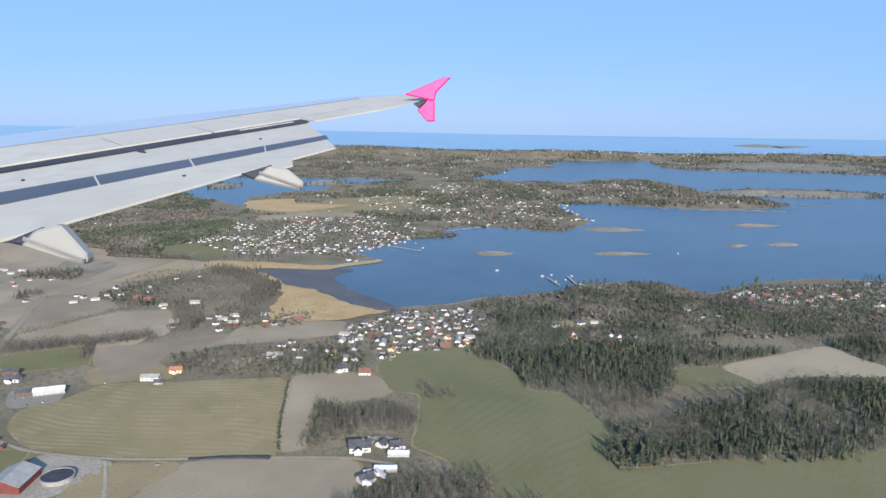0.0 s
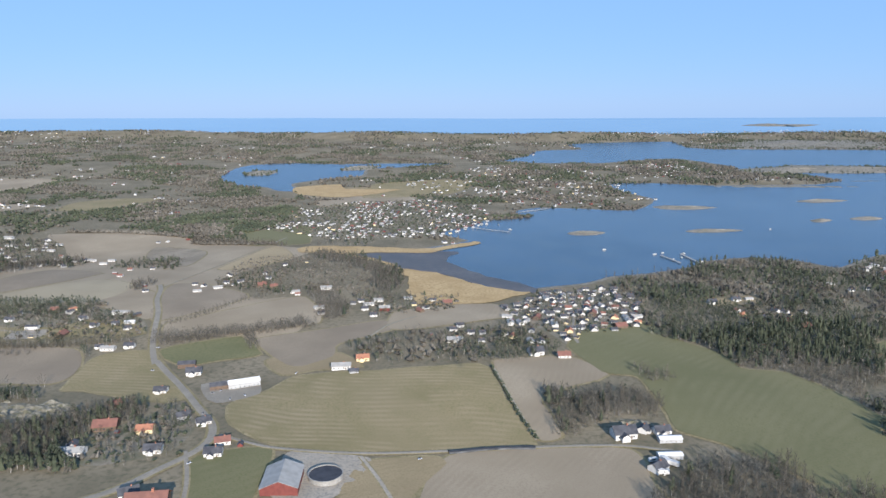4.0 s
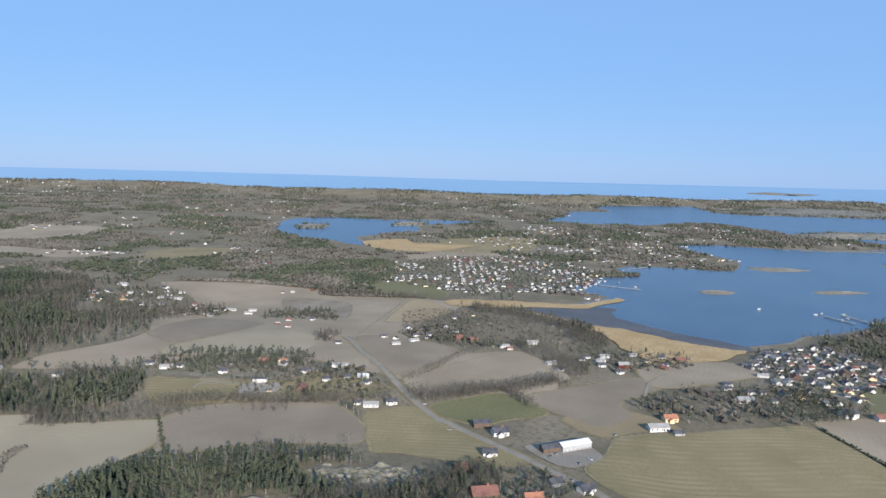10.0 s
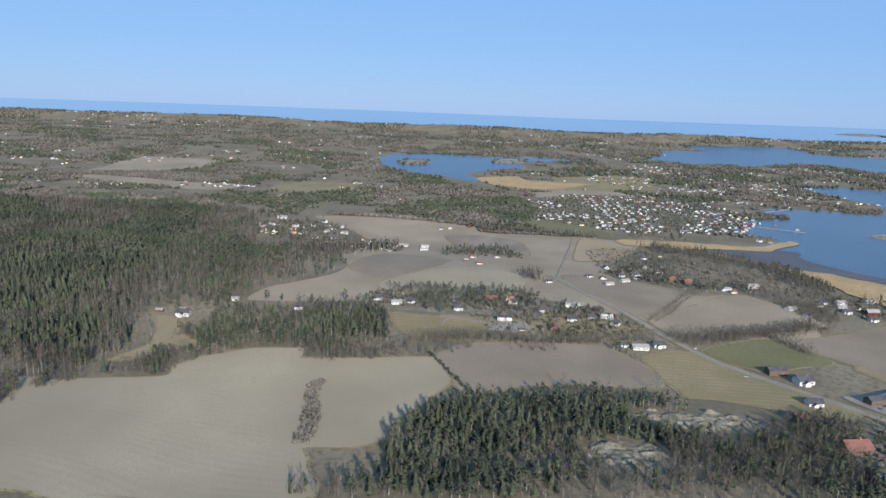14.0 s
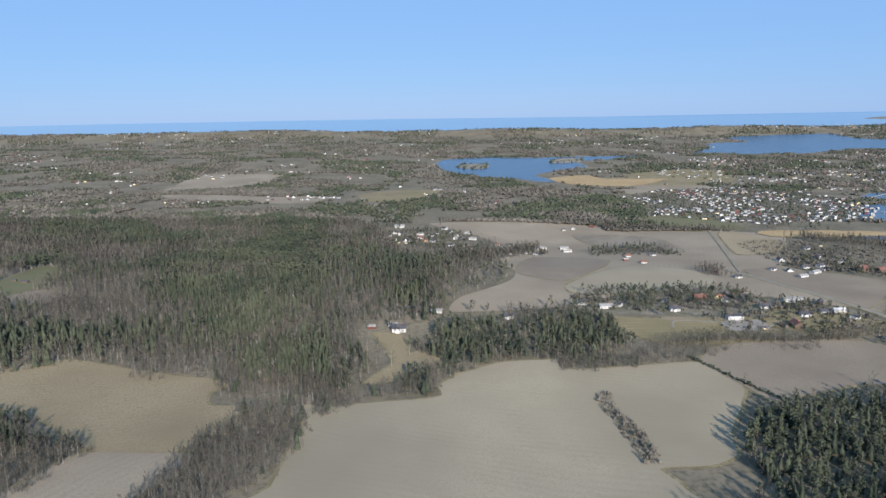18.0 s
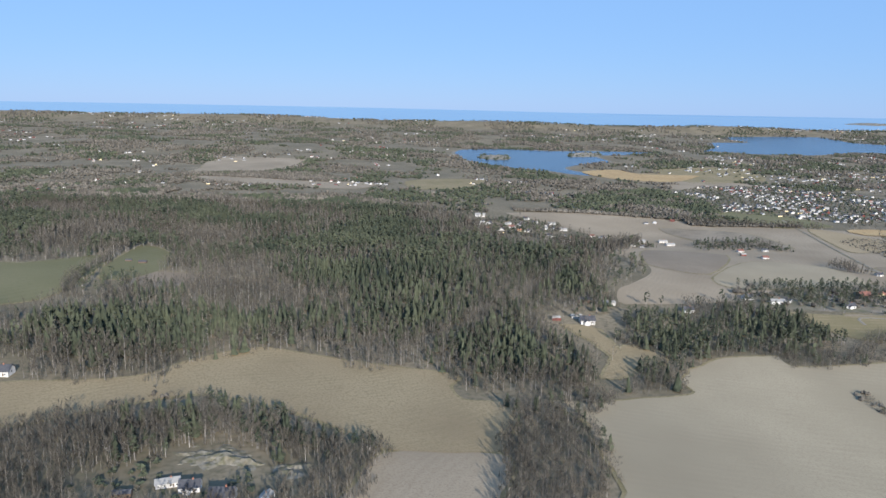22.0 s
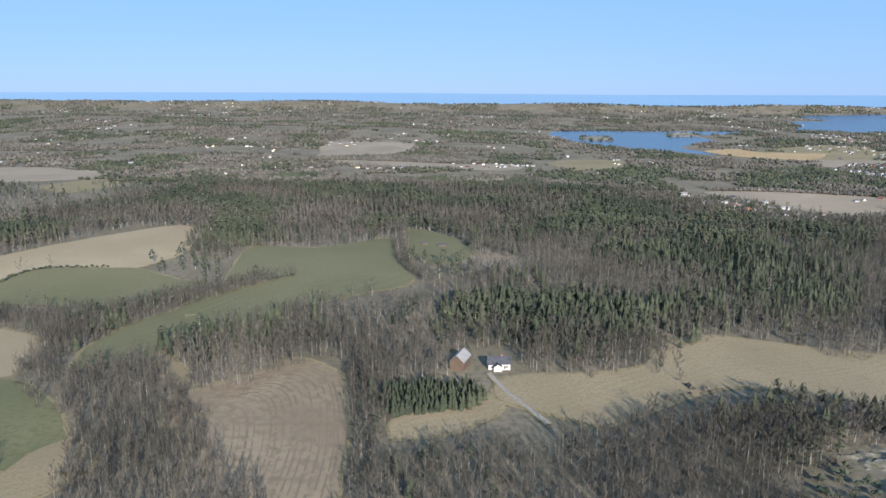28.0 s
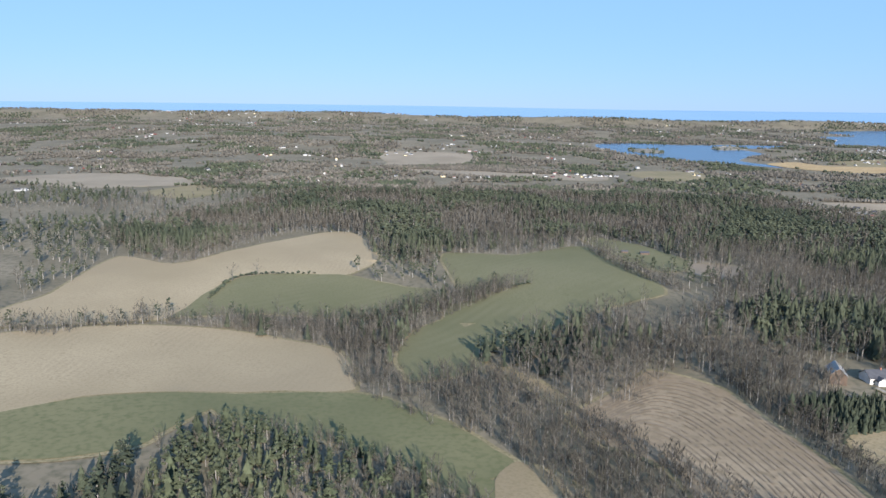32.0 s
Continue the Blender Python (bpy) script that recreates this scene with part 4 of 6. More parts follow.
def house(name, w, d, h, rise, wall, roof, label, category="house", cols=3, rows=1, chimney=True, wing=False):
    base = new(name)
    tagged(base, label, category)
    part("wall", gable_walls(w, d, h, rise), M[wall], base)
    part("roof", gable_roof(w, d, h, rise), M[roof], base)
    if chimney:
        part("chimney", block(w * 0.12, w * 0.12 + 0.5, -0.3, 0.3, h + rise * 0.6, h + rise + 0.7), M["brick"], base)
    if wing:
        p = part("porch", gable_walls(w * 0.3, d * 0.5, h * 0.75, rise * 0.5), M[wall], base)
        p.matrix_basis = pose(-w * 0.1, -d * 0.62, 0, 0, 0, 90)
        p = part("porch_roof", gable_roof(w * 0.3, d * 0.5, h * 0.75, rise * 0.5, 0.2), M[roof], base)
        p.matrix_basis = pose(-w * 0.1, -d * 0.62, 0, 0, 0, 90)
    part("door", block(w * 0.2, w * 0.2 + 0.55, -d / 2 - 0.05, -d / 2 + 0.02, 0, 1.15), M["brownwall"], base)
    for r in range(rows):
        for c in range(cols):
            x = -w / 2 + w * (c + 0.5) / cols
            if abs(x - w * 0.2 - 0.27) < 0.6 and r == 0:
                continue
            z = 0.5 + r * 1.05
            part("window", block(x - 0.32, x + 0.32, -d / 2 - 0.04, -d / 2 + 0.02, z, z + 0.6), M["glass"], base)
    part("window", block(w / 2 - 0.02, w / 2 + 0.04, -0.35, 0.35, h * 0.45, h * 0.45 + 0.65), M["glass"], base)
    return base


HOUSES = {
    "white": house("house", 7.8, 5.6, 1.9, 1.9, "white", "darkroof", "white wooden house with a dark tiled gable roof", wing=True),
    "red": house("house", 7.8, 5.6, 1.8, 1.9, "white", "redroof", "white wooden house with a red tiled roof"),
    "orange": house("house", 7.8, 5.4, 1.9, 1.7, "cream", "orangeroof", "cream house with a bright orange tiled roof", wing=True),
    "brown": house("house", 8.0, 5.2, 1.8, 1.7, "brownwall", "redroof", "brown wooden house with a dull red roof"),
    "greyhouse": house("house", 7.2, 5.4, 1.8, 1.9, "greywall", "darkroof", "grey wooden house with a dark roof"),
    "redhouse": house("house", 7.2, 5.4, 1.8, 1.9, "redwall", "darkroof", "red wooden house with a dark roof"),
    "yellow": house("house", 7.4, 5.4, 1.8, 1.9, "cream", "darkroof", "yellow wooden house with a dark roof"),
    "low": house("house", 9.5, 5.2, 1.7, 1.2, "white", "greyroof", "long low white house with a grey roof", cols=4),
    "redbarn": house("barn", 14, 7, 3.8, 2.8, "redwall", "greyroof", "large red farm barn with a grey sheet roof", "barn", 4, 1, False),
    "darkbarn": house("barn", 15, 7, 3.4, 2.2, "brownwall", "darkroof", "long dark wooden barn", "barn", 5, 1, False),
    "barn": house("barn", 13, 8, 4.5, 3.6, "brownwall", "greyroof", "tall old barn with a steep pale grey roof", "barn", 3, 1, False),
    "barnwhite": house("barn", 12, 6, 3.4, 2.4, "white", "greyroof", "white barn with a pale roof", "barn", 3, 1, False),
    "hall": house("hall", 24, 9, 4.0, 1.8, "greywall", "whiteroof", "long hall with a pale sheet roof", "hall", 7, 1, False),
    "whitebig": house("hall", 18, 9, 4.0, 2.0, "white", "whiteroof", "white hall with a pale sheet roof", "hall", 5, 1, False),
    "shed": house("shed", 20, 8, 3.0, 1.4, "greywall", "whiteroof", "long open shed with a pale sheet roof", "shed", 5, 1, False),
    "bigbarn": house("barn", 21, 17, 3.4, 3.4, "redwall", "greyroof", "large cattle barn with red gables and a pale grey roof", "barn", 6, 1, False),
    "longwhite": house("building", 22, 8, 3.6, 1.4, "white", "greyroof", "long white building with a low grey roof", "building", 7, 1, False),
    "school": house("school", 18, 9, 4.6, 1.4, "white", "darkroof", "pale school building with a dark roof", "school", 6, 2, False),
}
for h_ob in HOUSES.values():
    h_ob.location = (0, 0, 0)
BUILT = []
used = set()


def place(kind, x, y, turn, group="", scale=1.0):
    m = Matrix.Translation((x, y, float(height(x, y)) + 0.3)) @ pose(0, 0, 0, 0, 0, turn) @ Matrix.Scale(scale, 4)
    if kind in used:
        ob = copy_thing(HOUSES[kind], m)
    else:
        ob = HOUSES[kind]
        ob.matrix_basis = m
        used.add(kind)
    if group:
        tagged(ob, group=group)
    BUILT.append((x, y))
    return ob


def too_near(x, y, gap):
    return any((x - a) ** 2 + (y - b) ** 2 < gap * gap for a, b in BUILT)


GARDENS = []
STREET = ["white"] * 11 + ["red"] * 2 + ["greyhouse"] * 6 + ["low"] * 4 + ["yellow"] * 2 + ["redhouse", "brown", "orange"]
FAR_SPOTS = []


def village(name, count, poly):
    serial[0] += 1
    rng = random.Random(serial[0])
    xs, ys = [p[0] for p in poly], [p[1] for p in poly]
    far = name.startswith("far")
    if name == "town":
        count, extra = 45, 250
    else:
        extra = 0
    if far:
        count, extra = 0, count * 2
    GARDENS.append((name, poly))
    base = rng.uniform(0, 90)
    done = tries = 0
    if name == "town":
        for u in np.arange(min(xs), max(xs), 10.5):
            for v in np.arange(min(ys), max(ys), 17.0):
                x, y = u + rng.uniform(-2.5, 2.5), v + 9 * math.sin(u * 0.03) + rng.uniform(-2.5, 2.5)
                if inside(poly, np.array([x]), np.array([y]))[0] and noise.noise((x * 0.014, y * 0.014, 6.0)) > -0.2 and rng.random() < 0.72:
                    FAR_SPOTS.append((x, y, math.degrees(0.27 * math.cos(u * 0.03)) + rng.choice((0, 0, 90)) + rng.uniform(-8, 8), rng.uniform(0.6, 0.85), rng.random()))
        count, extra = 0, 0
    while done < count and tries < 6000:
        tries += 1
        x, y = rng.uniform(min(xs), max(xs)), rng.uniform(min(ys), max(ys))
        if not inside(poly, np.array([x]), np.array([y]))[0] or too_near(x, y, 7.2):
            continue
        place(rng.choice(STREET), x, y, base + rng.choice((0, 90, 180, 270)) + rng.uniform(-20, 20), "houses of the " + name, rng.uniform(0.56, 0.78))
        done += 1
    k = 0
    while k < extra:
        x, y = rng.uniform(min(xs), max(xs)), rng.uniform(min(ys), max(ys))
        if inside(poly, np.array([x]), np.array([y]))[0]:
            k += 1
            if not too_near(x, y, 8):
                FAR_SPOTS.append((x, y, base + rng.choice((0, 90)) + rng.uniform(-20, 20), rng.uniform(0.6, 0.88), rng.random()))

# ---- water ----
water("bay", "water", [(-263,845), (-230,793), (-198,770), (-159,710), (-134,677), (-102,686), (-41,718), (-12,748), (31,766), (84,802), (114,837), (178,861), (221,843), (248,809), (287,843), (332,879), (414,912), (492,906), (621,916), (1303,1970), (1006,1901), (693,1708), (604,1639), (389,1624), (246,1678), (145,1658), (154,1540), (194,1427), (167,1342), (117,1259), (28,1272), (-44,1277), (-87,1225), (-77,1152), (-138,1120), (-158,1067), (-193,1019), (-203,989), (-163,945), (-212,887)])
water("sound", "water", [(-95,2165), (42,2139), (211,2153), (379,2261), (478,2278), (562,2039), (542,1909), (667,1894), (693,1708), (1286,1944), (1702,2590), (1333,2564), (1040,2591), (716,2614), (616,2704), (625,2944), (211,2867), (225,2633), (69,2567), (9,2350)])
water("lake", "water", [(-800, 1902), (-778, 2012), (-678, 2071), (-547, 2049), (-420, 2076), (-274, 2090), (-227, 2067), (-356, 1964), (-446, 1926), (-439, 1816), (-446, 1764), (-491, 1728), (-550, 1651), (-569, 1599), (-535, 1523), (-459, 1526), (-485, 1478), (-565, 1484), (-609, 1542), (-671, 1555), (-710, 1622), (-741, 1648), (-778, 1737)])

# ---- reed ----
reed("reed_bed", "reed", [(-372,868), (-360,888), (-333,889), (-273,887), (-214,883), (-188,905), (-155,937), (-149,922), (-209,858), (-264,851), (-302,835), (-259,805), (-228,762), (-186,741), (-148,696), (-114,673), (-100,669), (-138,631), (-182,615), (-207,622), (-218,673), (-224,721), (-258,788), (-326,844), (-360,846)])
reed("reed_bed", "reed", [(-545,1541), (-462,1602), (-428,1524), (-312,1528), (-411,1393), (-507,1430)])
reed("mud_flat", "mud", [(-290,838), (-263,852), (-198,868), (-172,862), (-188,820), (-160,758), (-118,718), (-92,688), (-105,668), (-150,700), (-186,735), (-228,758), (-277,812)])

# ---- field ----
field("farmland", "tan", [(-686,555), (-682,590), (-667,610), (-642,654), (-641,690), (-664,757), (-634,809), (-678,890), (-737,953), (-595,987), (-517,934), (-448,907), (-353,869), (-362,815), (-412,700), (-349,630), (-321,635), (-287,567), (-300,530), (-373,537), (-419,571), (-449,615), (-481,597), (-549,619), (-603,575)])
field("lowland_field", "tan", [(-519,650), (-481,669), (-443,644), (-419,569), (-443,584), (-476,601), (-512,613)])
field("striped_field", "olive", [(-295,407), (-278,430), (-269,451), (-241,458), (-204,462), (-149,472), (-138,440), (-127,392), (-121,368), (-124,364), (-163,359), (-209,353), (-251,355), (-272,367), (-288,383)])
field("bare_field", "tan", [(-140,478), (-106,488), (-86,491), (-67,459), (-111,425), (-108,396), (-106,374), (-118,371), (-127,409)])
field("meadow", "green", [(-85,513), (-68,552), (-18,586), (1,538), (23,509), (26,481), (53,474), (71,438), (78,397), (66,388), (77,369), (106,376), (144,388), (148,366), (157,338), (145,308), (0,291), (5,329), (-19,364), (-42,383), (-43,421), (-48,458), (-69,464)])
field("bare_field", "tan", [(-176,315), (-165,352), (-117,362), (-82,363), (-69,357), (-68,324), (-65,286), (-166,278)])
field("paddock", "green", [(-290,333), (-283,346), (-256,353), (-252,331), (-250,305), (-246,284), (-268,282)])
field("grass_field", "olive", [(-409,427), (-419,477), (-414,491), (-386,498), (-352,453), (-324,420), (-336,409), (-394,425)])
field("paddock", "darkgreen", [(-380,503), (-331,529), (-304,493), (-332,480), (-351,469)])
field("bare_field", "tan", [(-392,534), (-399,560), (-364,594), (-312,639), (-289,604), (-277,563), (-317,549), (-384,527)])
field("bare_field", "brown", [(-316,526), (-276,545), (-226,569), (-218,544), (-252,513), (-251,488), (-274,469), (-302,500)])
field("bare_field", "tan", [(-220,551), (-219,594), (-173,619), (-133,623), (-125,587), (-171,559), (-205,545)])
field("bare_field", "brown", [(-543,474), (-520,498), (-444,502), (-418,459), (-423,435), (-480,436), (-524,417), (-540,463)])
field("pale_field", "pale", [(-750,291), (-740,321), (-740,395), (-686,417), (-686,434), (-659,465), (-627,472), (-617,455), (-549,470), (-531,438), (-563,375), (-578,360), (-593,355), (-587,337), (-585,308)])
field("pale_field", "pale", [(-727,400), (-683,420), (-677,450), (-625,474), (-618,458), (-546,470), (-533,438), (-541,414), (-555,384), (-559,364), (-572,355), (-594,350), (-583,308), (-676,295), (-754,395)])
field("school_lawn", "olive", [(-581,550), (-548,546), (-480,545), (-424,528), (-432,515), (-556,500)])
field("dry_field", "dry", [(-998,365), (-993,385), (-942,401), (-923,430), (-897,452), (-845,440), (-796,427), (-800,412), (-794,396), (-775,394), (-774,366), (-781,360), (-780,345), (-819,342), (-837,356), (-865,375), (-900,388), (-925,378), (-962,348), (-978,354)])
field("bare_field", "tan", [(-823,339), (-780,343), (-778,326), (-783,312), (-790,293), (-842,289), (-831,311)])
field("ploughed_field", "plough", [(-1112,361), (-1091,381), (-1078,398), (-1068,394), (-1056,382), (-1052,363), (-1046,336), (-1045,315), (-1045,298), (-1085,296), (-1091,327), (-1108,343)])
field("meadow", "green", [(-1161,390), (-1161,417), (-1156,439), (-1129,469), (-1101,494), (-1080,512), (-1119,517), (-1146,520), (-1155,605), (-1110,597), (-1059,629), (-1038,513), (-1063,487), (-1088,466), (-1121,430), (-1137,424), (-1137,407), (-1150,394)])
field("meadow", "green", [(-1280,464), (-1269,540), (-1216,550), (-1175,524), (-1153,516), (-1167,492), (-1192,470), (-1244,475), (-1273,464)])
field("bare_field", "straw", [(-1356,459), (-1350,490), (-1356,576), (-1316,562), (-1290,613), (-1237,684), (-1206,641), (-1197,588), (-1215,547), (-1271,547), (-1277,484), (-1281,459), (-1341,435)])
field("bare_field", "straw", [(-1345,419), (-1285,448), (-1249,448), (-1217,436), (-1195,422), (-1183,382), (-1208,378), (-1263,371), (-1288,351), (-1296,348)])
field("meadow", "darkgreen", [(-1294,344), (-1262,370), (-1182,377), (-1153,356), (-1134,332), (-1133,327), (-1141,319), (-1165,334), (-1192,355), (-1223,364), (-1234,345), (-1237,334), (-1255,324), (-1279,322)])
field("dry_patch", "dry", [(-1138,319), (-1131,329), (-1120,320), (-1116,311), (-1124,295), (-1137,294)])
field("sports_field", "pale", [(185,553), (243,590), (291,617), (316,567), (304,543), (230,535), (194,516)])
field("lawn", "green", [(144,540), (176,551), (197,515), (157,502), (139,509)])
field("far_field", "tan", [(-1267,1357), (-1241,1563), (-1155,1616), (-1142,1379), (-1030,1239), (-925,1238), (-948,1142), (-1112,1174), (-1202,1212)])
field("clearing", "dry", [(-734,511), (-713,505), (-707,471), (-686,470), (-687,458), (-706,448), (-723,438), (-712,455), (-721,486)])
field("rough_strip", "brown", [(-609,421), (-600,424), (-591,361), (-599,357)])
field("yard", "gravel", [(-245,311), (-247,337), (-244,350), (-208,348), (-203,342), (-212,315), (-219,303), (-231,293), (-242,292), (-239,302)])
field("car_park", "asphalt", [(-325,437), (-295,449), (-283,423), (-305,407)])
field("school_yard", "gravel", [(-512,538), (-488,542), (-486,524), (-510,520)])
field("rough_ground", "dry", [(-296,480), (-281,496), (-248,495), (-228,468), (-257,463), (-277,454)])
field("farm_green", "dry", [(-212,309), (-207,342), (-175,351), (-166,345), (-178,318), (-186,304)])
field("far_field", "dry", [(-519,1481), (-433,1554), (-312,1553), (-289,1479), (-397,1389), (-498,1410)])
field("far_field", "tan", [(-399,1408), (-278,1408), (-274,1336), (-372,1321)])
field("sports_pitch", "tan", [(-547,532), (-545,550), (-511,543), (-509,526)])
field("grass_field", "olive", [(-466,567), (-432,562), (-408,535), (-427,522), (-458,523), (-490,528), (-485,540)])
field("orchard", "orchard", [(-566,906), (-484,867), (-475,775), (-514,808), (-549,840)])
field("bare_field", "straw", [(-405,890), (-365,823), (-389,769), (-431,757)])
field("bare_field", "brown", [(-449,685), (-418,685), (-357,636), (-411,564), (-435,610)])
field("bare_field", "brown", [(-617,762), (-550,743), (-598,651), (-639,678)])
field("bare_field", "pale", [(-599,639), (-541,709), (-489,684), (-491,626), (-592,607)])
field("farm_lawn", "green", [(-1056,672), (-1038,666), (-1018,639), (-1003,596), (-1011,562), (-1029,554), (-1041,576), (-1050,613)])
field("garden_plot", "brown", [(-1008,581), (-974,582), (-972,556), (-990,541), (-1009,548)])
field("meadow", "green", [(-1153,463), (-1151,486), (-1134,504), (-1113,525), (-1080,519), (-1078,497), (-1106,479), (-1130,460)])
field("grass_field", "green", [(-1164,389), (-1171,413), (-1170,435), (-1164,455), (-1151,467), (-1142,445), (-1148,415), (-1155,397)])
field("clearing", "dry", [(62,642), (68,664), (104,676), (112,662), (92,646)])
field("forest_path", "dry", [(-686,472), (-703,481), (-719,449), (-725,433), (-715,435), (-699,452)])
field("forest_path", "dry", [(-1140,402), (-1134,407), (-1117,385), (-1111,369), (-1117,372), (-1125,388)])
field("village_gardens", "gardens", [(-134,586), (-123,624), (-90,665), (-22,695), (-3,658), (-12,602), (-24,571), (-66,544), (-83,515), (-100,550)])
field("town_gardens", "gardens", [(-483,1183), (-379,1327), (-231,1374), (-140,1277), (-132,1085), (-200,979), (-336,948), (-453,1010)])
field("hamlet_gardens", "gardens", [(-595,595), (-485,602), (-435,570), (-426,543), (-476,552), (-583,560)])
field("hamlet_gardens", "gardens", [(-360,348), (-339,385), (-320,402), (-303,371), (-307,341), (-339,327)])
field("hamlet_gardens", "gardens", [(-532,548), (-508,555), (-438,585), (-406,536), (-424,518), (-511,517)])
field("shore_gardens", "gardens", [(243,782), (305,839), (474,872), (420,767), (317,754), (242,740)])
field("dry_patch", "dry", [(-1032,349), (-1007,362), (-1000,368), (-997,356), (-1012,340), (-1031,334)])
field("meadow", "darkgreen", [(-1231,366), (-1209,367), (-1178,351), (-1153,333), (-1133,311), (-1146,311), (-1164,327), (-1188,341), (-1213,349)])
field("far_field", "tan", [(-498,1431), (-387,1459), (-267,1409), (-283,1338), (-461,1373)])
field("far_field", "green", [(-477,990), (-453,1008), (-402,1050), (-377,956), (-371,906), (-442,897)])
field("far_field", "tan", [(-1720,1010), (-1560,930), (-1450,985), (-1500,1060), (-1640,1110)])
field("far_field", "olive", [(-1480,900), (-1420,850), (-1400,930), (-1450,975)])
field("far_field", "tan", [(-454,1338), (-363,1373), (-341,1300), (-425,1254)])
field("far_field", "olive", [(-381,1619), (-241,1705), (-157,1676), (-208,1472), (-370,1383)])
field("far_field", "tan", [(-1296,1630), (-1111,1624), (-1122,1425), (-1260,1395)])
field("far_field", "olive", [(-878,1278), (-822,1340), (-744,1333), (-771,1200), (-857,1167)])
field("meadow", "green", [(138,381), (181,395), (235,410), (215,355), (206,315), (134,306), (147,366)])

def furrows(poly, line, centre, sizes, mat, label):
    """Thin curving ridges of turned soil: one line drawn ever smaller towards a centre, inside an outline."""
    rng = random.Random(len(poly))
    q, d = along(line, 2.0)
    verts, faces = [], []
    for k in sizes:
        w = rng.uniform(0.12, 0.42)
        p = np.array(centre) + (q - np.array(centre)) * (k + rng.uniform(-0.006, 0.006))
        side = np.stack([-d[:, 1], d[:, 0]], 1)
        ok = inside(poly, p[:, 0], p[:, 1])
        for i in range(len(p) - 1):
            if ok[i] and ok[i + 1] and rng.random() < 0.82:
                o = len(verts)
                for j, s in ((i, -w), (i, w), (i + 1, w), (i + 1, -w)):
                    a = p[j] + side[j] * s
                    verts.append((a[0], a[1], float(height(a[0], a[1])) + 0.48))
                faces.append((o, o + 1, o + 2, o + 3))
    me = raw_mesh("furrow_rows", verts, faces, [mat])
    if me.polygons[0].normal.z < 0:
        me.flip_normals()
    tagged(new("furrow_rows", me), label, "furrows", kind="stuff")


PLOUGHED = [(-1110, 360), (-1091, 379), (-1078, 396), (-1068, 392), (-1057, 381), (-1053, 363), (-1047, 336), (-1046, 315), (-1046, 299), (-1084, 297), (-1090, 327), (-1106, 343)]
TURN = [(-1044, 294), (-1045, 318), (-1047, 338), (-1053, 365), (-1060, 383), (-1071, 391), (-1083, 385), (-1097, 373), (-1114, 360)]
furrows(PLOUGHED, TURN, (-1122, 292), np.arange(0.12, 0.99, 0.027), M["turned"], "curving dark furrows in a ploughed field")

# ---- island ----
island("island", "rock", [(497,1963), (672,2043), (752,2097), (1053,2014), (1000,1911), (789,1878), (697,1898), (550,1887)])
island("island", "rock", [(622,2727), (980,3010), (1418,2989), (1514,2887), (1393,2652), (1040,2591), (743,2640)])
island("islet", "rock", [(-28,1011), (-10,1033), (15,1039), (35,1024), (15,997), (-17,991)])
island("islet", "rock", [(143,1046), (186,1074), (241,1064), (205,1040), (155,1030)])
island("islet", "rock", [(369,1147), (395,1178), (411,1153), (378,1128)])
island("islet", "rock", [(438,1168), (480,1202), (500,1177), (460,1150)])
island("islet", "rock", [(447,1390), (508,1429), (563,1408), (486,1366)])
island("islet", "rock", [(164,1319), (228,1332), (285,1305), (218,1267), (169,1278)])
island("island", "rock", [(-749, 1802), (-727, 1869), (-676, 1872), (-661, 1819), (-684, 1756), (-725, 1756)])
island("island", "rock", [(-520, 1922), (-480, 2001), (-418, 2002), (-431, 1914), (-503, 1882)])
island("islet", "rock", [(1253,3991), (1474,4221), (1520,3833), (1731,4046), (1437,3916)])
island("islet", "rock", [(-702,3385), (-667,3566), (-565,3509), (-620,3368)])

# ---- outcrop ----
outcrop("rock_outcrop", "rock", [(-427,399), (-409,408), (-382,404), (-381,394), (-406,381), (-426,386)])
outcrop("rock_outcrop", "rock", [(-472,355), (-459,371), (-435,365), (-436,350), (-453,341)])
outcrop("rock_outcrop", "rock", [(-445,403), (-431,410), (-407,397), (-407,386), (-434,389)])
outcrop("rock_outcrop", "rock", [(-898,334), (-886,341), (-873,340), (-862,331), (-865,321), (-879,319), (-892,325)])
outcrop("rock_outcrop", "rock", [(-862,325), (-852,332), (-842,324), (-852,317)])
outcrop("rock_outcrop", "rock", [(-82,386), (-66,401), (-55,396), (-54,383), (-73,376)])


ledges = random.Random(5)
for cx, cy, rx, ry, count in ((110, 690, 110, 60, 13), (230, 660, 90, 50, 9), (-325, 740, 70, 60, 9), (70, 605, 40, 25, 4), (-170, 505, 60, 25, 4)):
    for _ in range(count):
        px, py, long, deep = cx + ledges.uniform(-rx, rx), cy + ledges.uniform(-ry, ry), ledges.uniform(4, 10), ledges.uniform(2, 4.5)
        outcrop("rock_outcrop", "rock", [(px + long * math.cos(a) * ledges.uniform(0.7, 1.2), py + deep * math.sin(a) * ledges.uniform(0.7, 1.2)) for a in (0, 1.05, 2.1, 3.14, 4.2, 5.2)])

